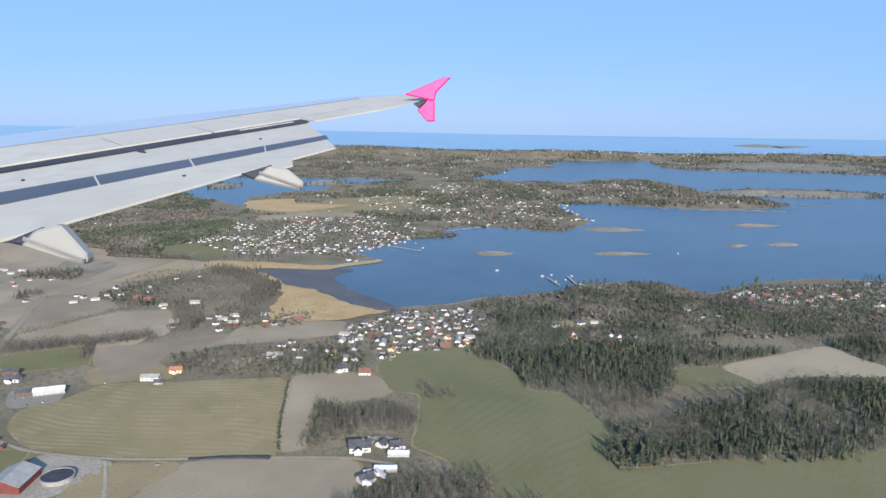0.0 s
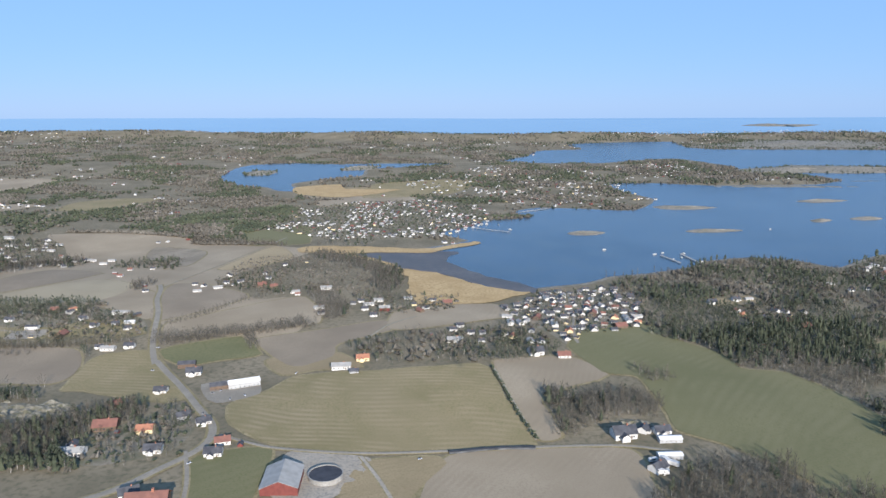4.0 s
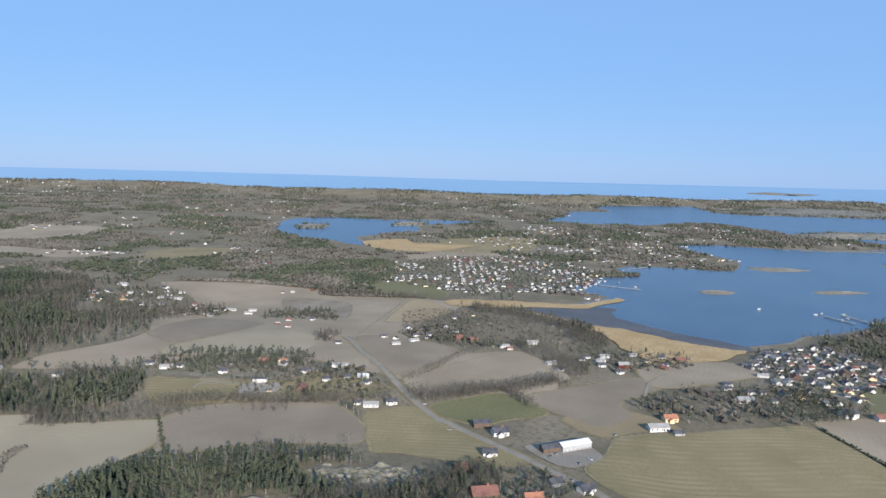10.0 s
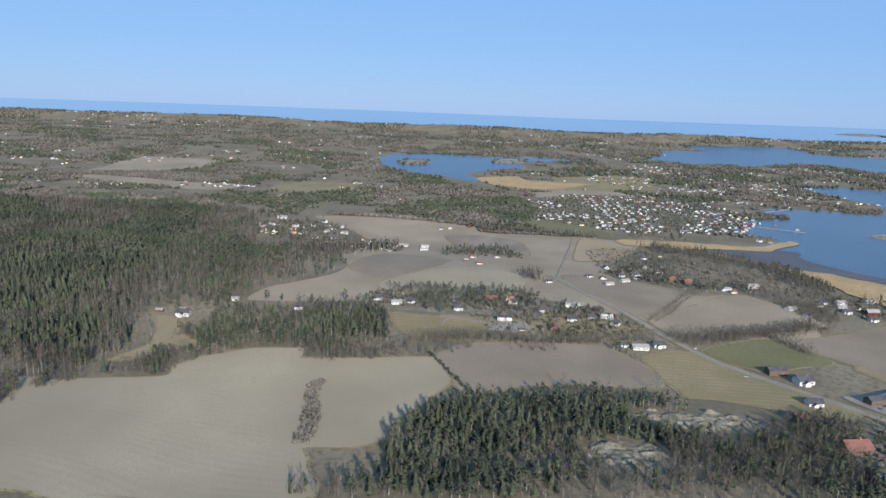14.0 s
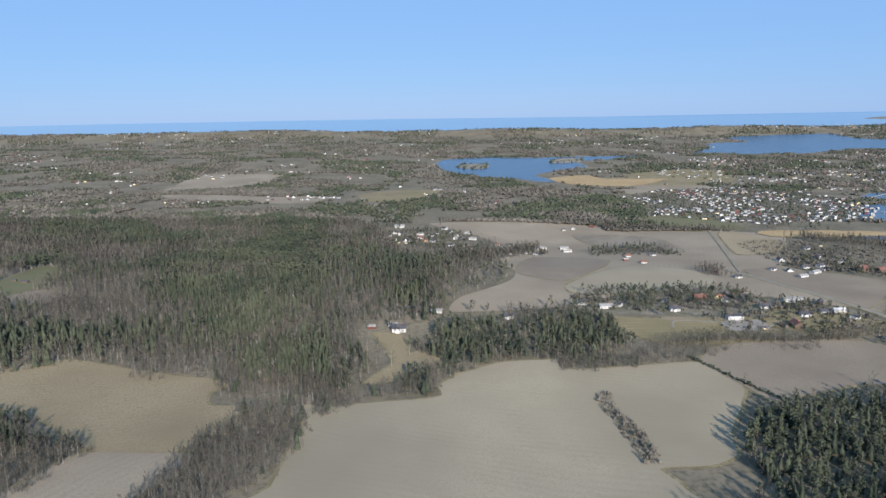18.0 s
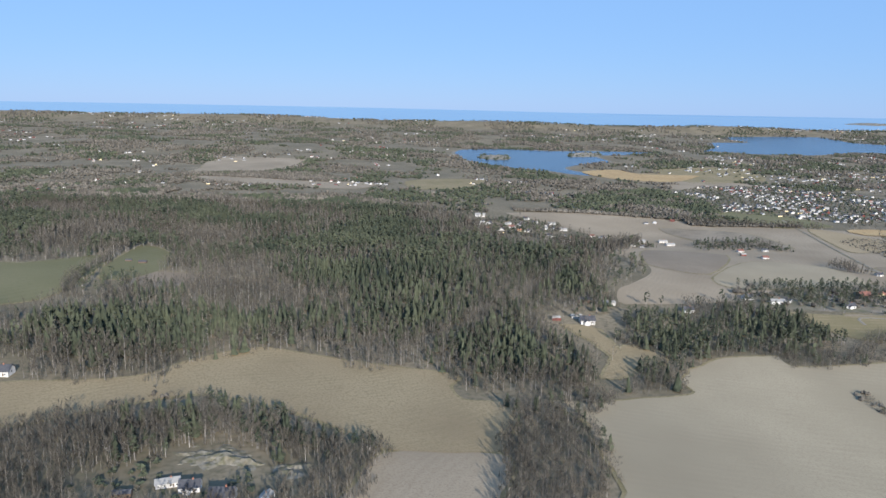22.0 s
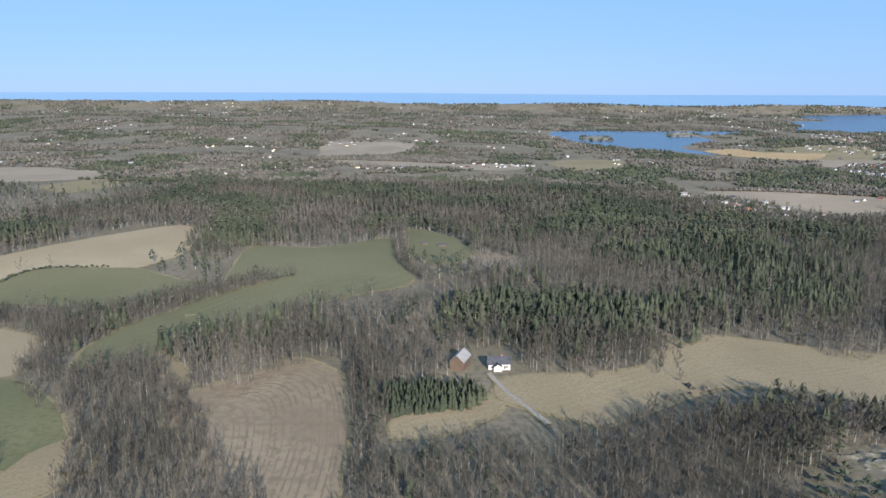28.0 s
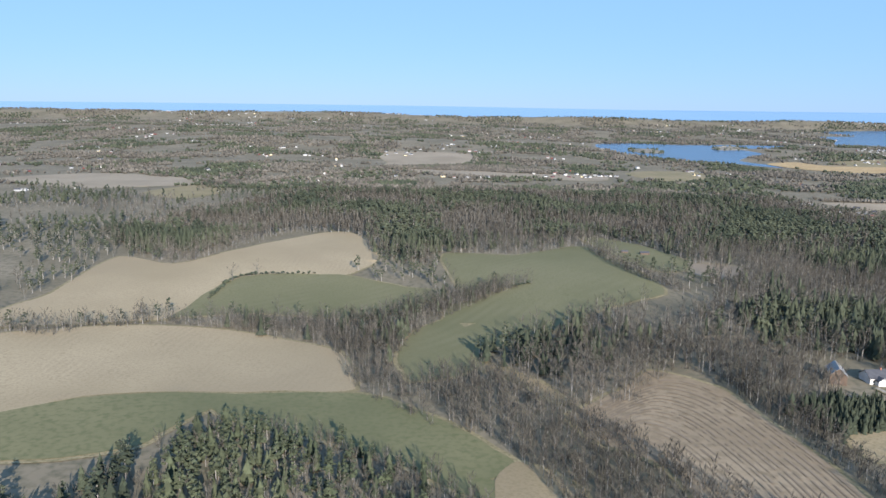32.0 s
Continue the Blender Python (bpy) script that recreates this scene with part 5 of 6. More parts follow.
# ---- road ----
road("lane", 1.7, [(-407,950), (-430,812), (-452,690), (-454,672)])
road("main_road", 4.2, [(-462,684), (-452,664), (-438,625), (-420,587), (-400,535), (-384,498), (-371,473)])
road("main_road", 4.2, [(-373,479), (-334,430), (-310,397), (-296,378), (-290,359), (-293,343), (-301,328), (-314,305), (-331,290)])
road("lane", 2.2, [(-287,365), (-269,357), (-250,352), (-209,351), (-163,357), (-117,363), (-76,365), (-49,359)])
road("farm_track", 1.6, [(-140,468), (-128,409), (-119,370)])
road("village_street", 2.0, [(-77,521), (-76,558), (-72,583), (-69,629), (-66,671)])
road("driveway", 1.8, [(-1000,388), (-995,374), (-987,358), (-981,346)])
road("farm_track", 1.8, [(-209,348), (-197,327), (-186,304)])
road("lane", 1.8, [(-233,525), (-220,558), (-199,582)])
road("lane", 1.8, [(-545,528), (-540,542), (-515,538), (-480,530)])
road("lane", 2.0, [(-297,345), (-285,317), (-278,294)])
road("village_street", 1.8, [(-121,611), (-85,587), (-77,521)])
road("village_street", 1.6, [(-102,647), (-73,630), (-49,597), (-30,575)])

# ---- single buildings ----
place("white", -313, 344, 10, scale=1.1)
place("low", -352, 339, 5, scale=1.3)
place("brown", -351, 370, 12, scale=1.5)
place("orange", -328, 367, 10, scale=1.1)
place("brown", -361, 402, 20, scale=0.7)
place("greyhouse", -315, 386, 25)
place("white", -301, 379, 30, scale=0.9)
place("red", -282, 356, 20)
place("white", -282, 343, 10)
place("redhouse", -272, 354, 100, scale=0.5)
place("hall", -297, 436, 25, scale=0.8)
place("darkbarn", -311, 431, 22, scale=0.75)
place("darkbarn", -347, 469, 12)
place("white", -337, 456, 14, scale=1.1)
place("white", -345, 424, 5, scale=0.9)
place("low", -241, 466, 8)
place("greyhouse", -231, 458, 6, scale=0.8)
place("orange", -229, 481, 10)
place("white", -73, 376, 12, scale=1.4)
place("white", -61, 382, 60, scale=0.8)
place("white", -52, 380, 15)
place("shed", -50, 371, 5, scale=0.6)
place("white", -63.2, 341.2, 40)
place("shed", -54.6, 353.4, 5)
place("low", -167, 518, 8, scale=0.91)
place("white", -169, 544, 3, scale=0.68)
place("greyhouse", -147, 537, 20, scale=0.68)
place("white", -110, 495, 15, scale=1.2)
place("red", -91, 490, 5, scale=1.1)
place("white", -427, 504, 10, scale=0.61)
place("low", -418, 500, 4, scale=0.8)
place("white", -405, 506, 5, scale=0.84)
place("low", -398, 668, 30, scale=0.68)
place("white", -397, 689, 10, scale=0.61)
place("brown", -358, 675, 30, scale=0.75)
place("brown", -345, 671, 25, scale=0.61)
place("red", -315, 644, 10, scale=0.61)
place("low", -293, 665, 12, scale=0.82)
place("white", -253, 624, 0, scale=0.61)
place("low", -238, 627, 8, scale=0.68)
place("redbarn", -229, 598, 5, scale=0.65)
place("white", -236, 582, 5, scale=0.68)
place("yellow", -206, 615, 10, scale=0.68)
place("white", -190, 630, 5, scale=0.68)
place("brown", -177, 622, 5, scale=0.68)
place("white", -164, 555, 10, scale=0.68)
place("white", -155, 537, 0, scale=0.68)
place("white", 60, 649, 15, scale=0.95)
place("white", 85, 660, 10, scale=0.88)
place("low", 98, 664, 12, scale=0.61)
place("low", 202, 730, 5, scale=0.61)
place("white", 210, 704, 8, scale=0.61)
place("white", 228, 710, 10, scale=0.61)
place("low", 69, 581, 10, scale=0.68)
place("brown", 103, 593, 35, scale=0.68)
place("brown", 112, 580, 20, scale=0.68)
place("white", -596, 581, 10, scale=0.76)
place("low", -580, 572, 5, scale=0.76)
place("white", -535, 565, 5, scale=0.76)
place("brown", -511, 591, 5, scale=0.68)
place("school", -502, 544, 4, scale=0.56)
place("longwhite", -450, 583, 3, scale=0.61)
place("darkbarn", -434, 577, 60, scale=0.68)
place("whitebig", -430, 558, 5, scale=0.46)
place("white", -455, 550, 0, scale=0.76)
place("white", -426, 545, 40, scale=0.68)
place("greyhouse", -441, 556, 10, scale=0.76)
place("redbarn", -536, 740, 10, scale=0.51)
place("red", -530, 762, 5, scale=0.68)
place("white", -506, 765, 0, scale=0.61)
place("white", -463, 656, 5, scale=0.61)
place("redbarn", -474, 678, 50, scale=0.41)
place("low", -319, 651, 10, scale=0.68)
place("low", -286, 602, 30, scale=0.68)
place("white", -281, 586, 40, scale=0.61)
place("greyhouse", -259, 616, 10, scale=0.68)
place("white", -246, 600, 5, scale=0.68)
place("redbarn", -736, 519, 4, scale=0.55)
place("low", -723, 525, 5, scale=0.5)
place("white", -718, 516, 5)
place("darkbarn", -713, 555, 8, scale=0.8)
place("low", -697, 553, 5, scale=0.61)
place("white", -648, 546, 8, scale=0.76)
place("white", -426, 683, 20, scale=0.61)
place("white", -415, 676, 80, scale=0.61)
place("low", -413, 655, 20, scale=0.61)
place("white", -386, 680, 10, scale=0.54)
place("yellow", -341, 789, 5, scale=0.61)
place("white", -361, 773, 15, scale=0.61)
place("low", -769, 916, 0, scale=0.9)
place("red", -654, 840, 0, scale=0.61)
place("white", -644, 836, 30, scale=0.61)
place("low", -584, 826, 0, scale=0.68)
place("low", -583, 805, 8, scale=0.68)
place("low", -689, 896, 5, scale=0.61)
place("low", -681, 864, 0, scale=0.68)
place("brown", -292, 293, 10, scale=1.4)
place("white", -305, 302, 30)
place("red", -522.6, 725.2, 0.0, scale=0.68)
place("white", -474.3, 568.1, 0.0, scale=0.76)
place("barn", -1011, 394.5, 72.0, scale=0.7)
place("white", -996, 395.5, 5.0)
place("darkbarn", -1037.1, 609.6, 10.0, scale=0.4)
place("darkbarn", -1024.9, 605.4, 0.0, scale=0.5)
place("bigbarn", -240.5, 318.3, 96.0)

place("low", -889, 311, 20, scale=0.6)
place("white", -881, 309, 10, scale=0.75)
place("white", -869, 304, 5, scale=0.9)
place("low", -856, 304, 75, scale=0.5)
place("darkbarn", -900, 303, 10, scale=0.5)

# ---- wood ----
wood("spur_wood", "mix", [(-1140,413), (-1133,426), (-1125,434), (-1111,444), (-1075,470), (-1060,440), (-1072,392), (-1092,374), (-1103,361), (-1112,368), (-1118,384), (-1134,406)])
wood("bare_wood", "bare", [(-1166,377), (-1154,394), (-1136,399), (-1122,387), (-1114,371), (-1102,353), (-1101,337), (-1083,323), (-1080,314), (-1083,300), (-1069,290), (-1096,285), (-1116,285), (-1109,300), (-1110,314), (-1116,323), (-1126,333), (-1137,345), (-1144,357)])
wood("bare_wood", "bare", [(-1254,468), (-1216,467), (-1185,477), (-1176,494), (-1137,516), (-1121,517), (-1154,480), (-1167,464), (-1173,448), (-1176,424), (-1173,401), (-1166,374), (-1175,380), (-1185,408), (-1212,440), (-1244,454)])
wood("hill_wood", "bare", [(-343,832), (-328,851), (-261,788), (-232,747), (-221,684), (-234,649), (-257,690), (-253,716), (-288,768), (-331,798)])
wood("bare_grove", "bare", [(-305,643), (-306,663), (-273,635), (-258,600), (-262,575), (-279,575)])
wood("dark_wood", "pine", [(-697,522), (-641,541), (-604,547), (-600,520), (-622,480), (-657,474), (-685,453), (-692,470)])
wood("dark_wood", "pine", [(-651,557), (-599,562), (-580,530), (-575,495), (-600,480), (-640,490)])
wood("farm_grove", "scrub", [(-563,773), (-557,812), (-510,828), (-483,799), (-481,757), (-510,772)])
wood("farm_grove", "bare", [(-483,660), (-480,695), (-464,690), (-470,672)])
wood("garden_wood", "coast", [(-605,583), (-583,617), (-482,615), (-473,580), (-519,572), (-576,568)])
wood("bare_wood", "bare", [(-444, 366), (-420, 372), (-393, 376), (-365, 400), (-348, 405), (-338, 386), (-356, 367), (-361, 345), (-363, 328), (-433, 327), (-443, 344)])
wood("hamlet_wood", "scrub", [(-365,345), (-350,395), (-335,408), (-312,398), (-298,372), (-300,335), (-340,325)])
wood("coastal_wood", "coast", [(-18,575), (-8,640), (16,603), (122,652), (193,631), (200,592), (113,607), (43,567), (1,555), (-12,566)])
wood("bush_clump", "heath", [(-936,371), (-929,383), (-913,389), (-911,380), (-924,372)])
wood("rubble_strip", "heath", [(-608,421), (-600,424), (-591,362), (-598,358)])
wood("young_spruces", "lightpine", [(-1036,367), (-1007,375), (-1004,358), (-1034,348)])
wood("bare_wood", "bare", [(-1137,402), (-1134,395), (-1121,410), (-1104,422), (-1090,465), (-1088,399), (-1105,377), (-1118,386)])
wood("scrub_clearing", "scrub", [(-920,315), (-901,327), (-887,333), (-868,333), (-848,327), (-844,317), (-853,298), (-914,293)])
wood("mixed_wood", "mix", [(-1303,688), (-1255,817), (-1151,1002), (-941,1033), (-795,893), (-735,731), (-605,817), (-818,443), (-859,446), (-890,453), (-912,443), (-938,400), (-970,391), (-986,390), (-990,415), (-1015,408), (-1016,379), (-1036,370), (-1046,370), (-1052,389), (-1069,401), (-1078,399), (-1088,371), (-1100,368), (-1118,396), (-1133,415), (-1109,397), (-1079,427), (-1057,447), (-1034,468), (-1010,498), (-981,549), (-980,575), (-1018,574), (-1026,599), (-1048,587), (-1059,629), (-1110,599), (-1155,605), (-1162,569), (-1200,601), (-1220,670), (-1265,674)])
wood("mixed_wood", "mix", [(-948,924), (-856,947), (-744,750), (-696,665), (-654,643), (-648,665), (-690,615), (-692,558), (-703,535), (-743,531), (-736,476), (-727,459), (-727,427), (-743,398), (-774,408), (-793,406), (-802,428), (-854,445), (-888,450), (-927,417), (-927,392), (-1011,513), (-993,578), (-953,630)])
wood("bare_wood", "bare", [(-696,490), (-665,511), (-621,533), (-582,522), (-588,473), (-528,488), (-480,487), (-474,491), (-529,484), (-549,472), (-615,456), (-627,474), (-659,467), (-686,438), (-688,421), (-740,400), (-738,366), (-740,326), (-765,318), (-780,361), (-763,369), (-773,401), (-738,388), (-720,412), (-699,460), (-709,495)])
wood("knoll_wood", "bare", [(-981,332), (-964,334), (-953,336), (-917,363), (-894,374), (-862,361), (-837,345), (-822,342), (-826,311), (-836,289), (-952,281)])
wood("bare_wood", "bare", [(-775,392), (-753,379), (-747,360), (-738,356), (-748,336), (-747,316), (-756,294), (-784,291), (-781,320), (-781,350), (-774,366)])
wood("pine_wood", "pine", [(-556,336), (-558,358), (-542,394), (-524,408), (-480,421), (-432,420), (-411,408), (-365,384), (-341,372), (-350,340), (-347,318), (-581,312), (-579,322)])
wood("bare_grove", "bare", [(-113,432), (-98,427), (-63,433), (-43,419), (-39,422), (-55,394), (-76,397), (-98,374), (-107,375), (-108,396)])
wood("bare_grove", "bare", [(-48,476), (-35,462), (-25,472), (-25,455), (-44,452)])
wood("pine_wood", "pine", [(1,553), (43,565), (113,605), (179,582), (277,610), (366,663), (316,567), (288,620), (185,555), (144,547), (136,497), (86,440), (71,439), (53,474), (26,481), (23,509), (1,538), (-22,554)])
wood("pine_wood", "pine", [(72,433), (90,429), (125,459), (162,469), (211,511), (293,523), (235,410), (155,386), (144,390), (106,378), (73,367), (66,388), (78,401)])
wood("coastal_wood", "coast", [(-17,714), (28,754), (80,790), (112,824), (176,848), (218,830), (240,790), (311,748), (411,749), (368,667), (193,629), (122,650), (16,601), (-15,646)])
wood("bare_grove", "bare", [(-59,309), (-53,337), (-31,349), (-4,341), (5,320), (28,327), (26,293), (-55,287)])
wood("bare_grove", "bare", [(-72,311), (-49,340), (1,348), (1,317), (-11,284), (-79,283)])
wood("garden_wood", "coast", [(-243,500), (-209,527), (-192,543), (-160,517), (-120,537), (-98,513), (-91,499), (-109,484), (-147,474), (-190,476), (-214,474)])
wood("hill_heath", "heath", [(-413,700), (-413,767), (-414,810), (-371,828), (-317,814), (-257,773), (-233,733), (-221,673), (-244,648), (-280,655), (-312,663), (-341,651), (-390,676)])
wood("garden_wood", "scrub", [(-589,588), (-572,594), (-511,591), (-481,594), (-489,561), (-543,570), (-580,567)])
wood("bare_wood", "bare", [(-1194,412), (-1184,404), (-1170,447), (-1172,412), (-1177,382), (-1157,354), (-1144,370), (-1126,363), (-1117,340), (-1108,322), (-1096,310), (-1084,313), (-1090,296), (-1117,295), (-1127,320), (-1136,338), (-1153,357), (-1181,380)])
wood("pine_wood", "lightpine", [(-1222,298), (-1229,325), (-1228,337), (-1218,349), (-1203,345), (-1188,341), (-1168,329), (-1153,317), (-1139,300), (-1133,281), (-1131,273), (-1215,269)])
wood("pine_wood", "pine", [(-1263,300), (-1242,302), (-1237,330), (-1229,309), (-1215,269), (-1242,268)])
wood("bare_wood", "bare", [(-1033,322), (-1005,330), (-986,328), (-970,324), (-943,349), (-911,361), (-889,359), (-861,368), (-906,288), (-1039,282), (-1035,292)])
wood("mixed_wood", "mix", [(-1390,624), (-1386,677), (-1276,1013), (-1182,1081), (-1187,718), (-1258,703), (-1294,612), (-1318,566)])
wood("mixed_wood", "bare", [(-981,1231), (-1241,1263), (-1416,973), (-1427,913), (-1383,1114), (-1246,1321), (-1056,1383)])
wood("spruce_wood", "pine", [(-626,1165), (-531,1231), (-465,1258), (-441,1122), (-468,984), (-518,955), (-595,991)])
wood("bare_wood", "bare", [(-1158,388), (-1117,367), (-1099,348), (-1085,322), (-1072,312), (-1072,314), (-1075,308), (-1063,299), (-1058,281), (-1086,279), (-1100,313), (-1121,337), (-1139,363)])
wood("bare_wood", "bare", [(-1046,370), (-1036,370), (-1015,356), (-1014,371), (-1001,373), (-1036,370), (-1034,329), (-1038,326), (-1043,356)])
wood("pine_wood", "pine", [(-166,1152), (-148,1156), (-90,1179), (-55,1187), (-78,1145), (-132,1138)])
wood("bare_wood", "bare", [(-1259,461), (-1235,442), (-1197,440), (-1178,431), (-1174,487), (-1167,464), (-1169,427), (-1173,406), (-1164,378), (-1168,378), (-1189,420), (-1224,443)])
wood("bare_wood", "bare", [(-1164,378), (-1151,367), (-1142,372), (-1134,379), (-1130,392), (-1124,391), (-1118,351), (-1138,350)])
wood("bare_wood", "bare", [(-1038,317), (-1032,321), (-1019,329), (-997,332), (-978,331), (-942,359), (-956,334), (-986,329), (-1011,324), (-1036,309)])

# ---- belt ----
belt("hedge", "bare", [(-723,975), (-628,984), (-528,952), (-517,917), (-408,900)])
belt("hedge", "bare", [(-383,510), (-357,525), (-331,538), (-311,502)])
belt("hedge", "bare", [(-323,548), (-295,552), (-276,556)])
belt("avenue", "round", [(-398,557), (-379,585), (-363,615), (-341,645)])
belt("hedge", "bare", [(-391,514), (-355,533), (-311,541), (-287,567)])
belt("hedge", "bare", [(-580,474), (-556,497), (-520,507), (-480,503), (-440,510)])
belt("hedge", "bare", [(-517,934), (-449,903), (-390,885)])
belt("hedge", "bare", [(-1341,435), (-1317,431), (-1310,445), (-1290,449), (-1291,466)])
belt("hedge", "bare", [(-1280,455), (-1246,453), (-1210,453), (-1188,433), (-1174,441), (-1155,473), (-1120,518), (-1107,528)])
belt("hedge", "low", [(-1273,495), (-1269,540), (-1229,552)])
belt("hedge", "bare", [(-1056,616), (-1045,548), (-1029,511)])
belt("hedge", "low", [(-141,468), (-129,409), (-119,370)])
belt("hedge", "bare", [(-552,496), (-522,503), (-474,504), (-435,513), (-407,518)])
belt("hedge", "low", [(-548,477), (-534,447), (-521,419)])
belt("hedge", "bare", [(-396,526), (-359,525), (-320,545), (-288,558)])
belt("shrub_row", "bare", [(-552,783), (-524,787), (-489,770)])
belt("shrub_row", "bare", [(-487,686), (-479,673), (-470,656)])
belt("shrub_row", "low", [(-522,941), (-476,923), (-430,897)])
belt("hedge", "bare", [(-1169,478), (-1155,488), (-1140,502), (-1121,516)])
belt("hedge", "low", [(-1121,516), (-1107,526)])
belt("hedge", "bare", [(-1050,393), (-1048,373), (-1045,353), (-1041,335), (-1038,317), (-1038,301)])

# ---- village ----
village("village", 110, [(-129,613), (-90,669), (-21,699), (-3,658), (-11,602), (-23,568), (-66,544), (-83,518), (-100,558), (-126,570)])
village("town", 190, [(-483,1183), (-379,1327), (-231,1374), (-140,1277), (-127,1086), (-202,970), (-336,940), (-453,1010)])
village("shore_village", 55, [(245,790), (309,851), (485,892), (420,767), (317,754), (242,740)])
village("far_village", 150, [(-148,1956), (124,2100), (191,1449), (122,1309), (-45,1291), (-186,1333), (-341,1662)])
village("far_village", 80, [(202,2048), (464,2165), (511,1846), (629,1708), (306,1728)])
village("hamlet", 34, [(-796,860), (-728,923), (-678,890), (-700,824), (-607,831), (-603,770), (-675,779), (-760,814)])
village("hamlet", 5, [(-266,646), (-166,645), (-171,604), (-234,579)])
village("hamlet", 4, [(-407,725), (-344,753), (-346,667), (-402,677)])
village("hamlet", 5, [(-595,595), (-485,602), (-435,570), (-429,545), (-476,559), (-584,567)])
village("hamlet", 8, [(-193,532), (-109,572), (-94,518), (-175,506)])
village("far_village", 120, [(210,3205), (609,3516), (1734,3669), (1730,3346), (1017,3125), (289,2987)])
village("farmyard", 9, [(-1040,1286), (-908,1340), (-946,1182), (-1029,1170)])
village("hamlet", 2, [(-360,348), (-339,385), (-320,402), (-304,371), (-308,344), (-341,330)])
village("hamlet", 2, [(-532,548), (-508,555), (-438,585), (-406,536), (-426,523), (-514,522)])
village("hamlet", 8, [(67,627), (132,646), (135,612), (73,586)])


def far_houses():
    """Small distant houses, each with walls and a gable roof."""
    w, d, h, r = 7.2, 5.4, 1.7, 1.8
    base = np.array([(-w / 2, -d / 2, -1), (w / 2, -d / 2, -1), (w / 2, d / 2, -1), (-w / 2, d / 2, -1), (-w / 2, -d / 2, h), (w / 2, -d / 2, h), (w / 2, d / 2, h), (-w / 2, d / 2, h), (-w / 2, 0, h + r), (w / 2, 0, h + r)])
    tri = [(0, 1, 5), (0, 5, 4), (1, 2, 6), (1, 6, 5), (2, 3, 7), (2, 7, 6), (3, 0, 4), (3, 4, 7), (5, 6, 9), (7, 4, 8), (4, 5, 9), (4, 9, 8), (6, 7, 8), (6, 8, 9)]
    V, Fc, mi = [], [], []
    for i, (x, y, turn, s, pick) in enumerate(FAR_SPOTS):
        m = np.array(Matrix.Translation((x, y, float(height(x, y)) + 0.3)) @ pose(0, 0, 0, 0, 0, turn) @ Matrix.Scale(s, 4))
        V.append(base @ m[:3, :3].T + m[:3, 3])
        Fc.append(np.array(tri) + 10 * i)
        wall = 0 if pick < 0.42 else (1 if pick < 0.47 else (6 if pick < 0.85 else 2))
        roof = 3 if pick * 7 % 1 < 0.72 else (4 if pick * 7 % 1 < 0.84 else 5)
        mi += [wall] * 10 + [roof] * 4
    me = raw_mesh("distant_houses", np.concatenate(V), np.concatenate(Fc), [M["white"], M["cream"], M["redwall"], M["darkroof"], M["redroof"], M["greyroof"], M["greywall"]], mi)
    tagged(new("distant_houses", me), "many small white and red distant houses among trees", "houses", kind="stuff")


def scattered_farms():
    """Single houses and farms all over the far countryside."""
    rng = random.Random(21)
    n = 0
    while n < 300:
        x, y = rng.uniform(-2600, 1300), rng.uniform(900, 3150)
        q = np.array([x]), np.array([y])
        if clear_of(*q, WET)[0] and clear_of(*q, [w[2] for w in WOODS])[0] and noise.noise((x * 0.004, y * 0.004, 2.2)) > -0.1:
            for _ in range(rng.randint(1, 4)):
                FAR_SPOTS.append((x + rng.uniform(-30, 30), y + rng.uniform(-20, 20), rng.uniform(0, 180), rng.uniform(0.6, 0.9), rng.random()))
            n += 1


scattered_farms()
far_houses()
grow_woods()


def garden_trees():
    spots = []
    rng = np.random.RandomState(3)
    for name, poly in GARDENS:
        x, y = jittered(poly, (4.4 if name != "town" else 6.0) if not name.startswith("far") else 22.0, rng)
        k = clear_of(x, y, WET) & off_roads(x, y)
        for a, b in zip(x[k], y[k]):
            if not too_near(a, b, 4.6):
                shapes = (BUSHES, OAKS, PINES, FAR_THICKETS)[rng.randint(4)]
                spots.append((a, b, (2.2 if shapes is BUSHES else 3.6 if shapes is FAR_THICKETS else 6.0 if b < 900 else 5.5) * rng.uniform(0.7, 1.2), shapes))
    planted("garden_trees", spots, "bare garden trees and shrubs between the houses")


garden_trees()


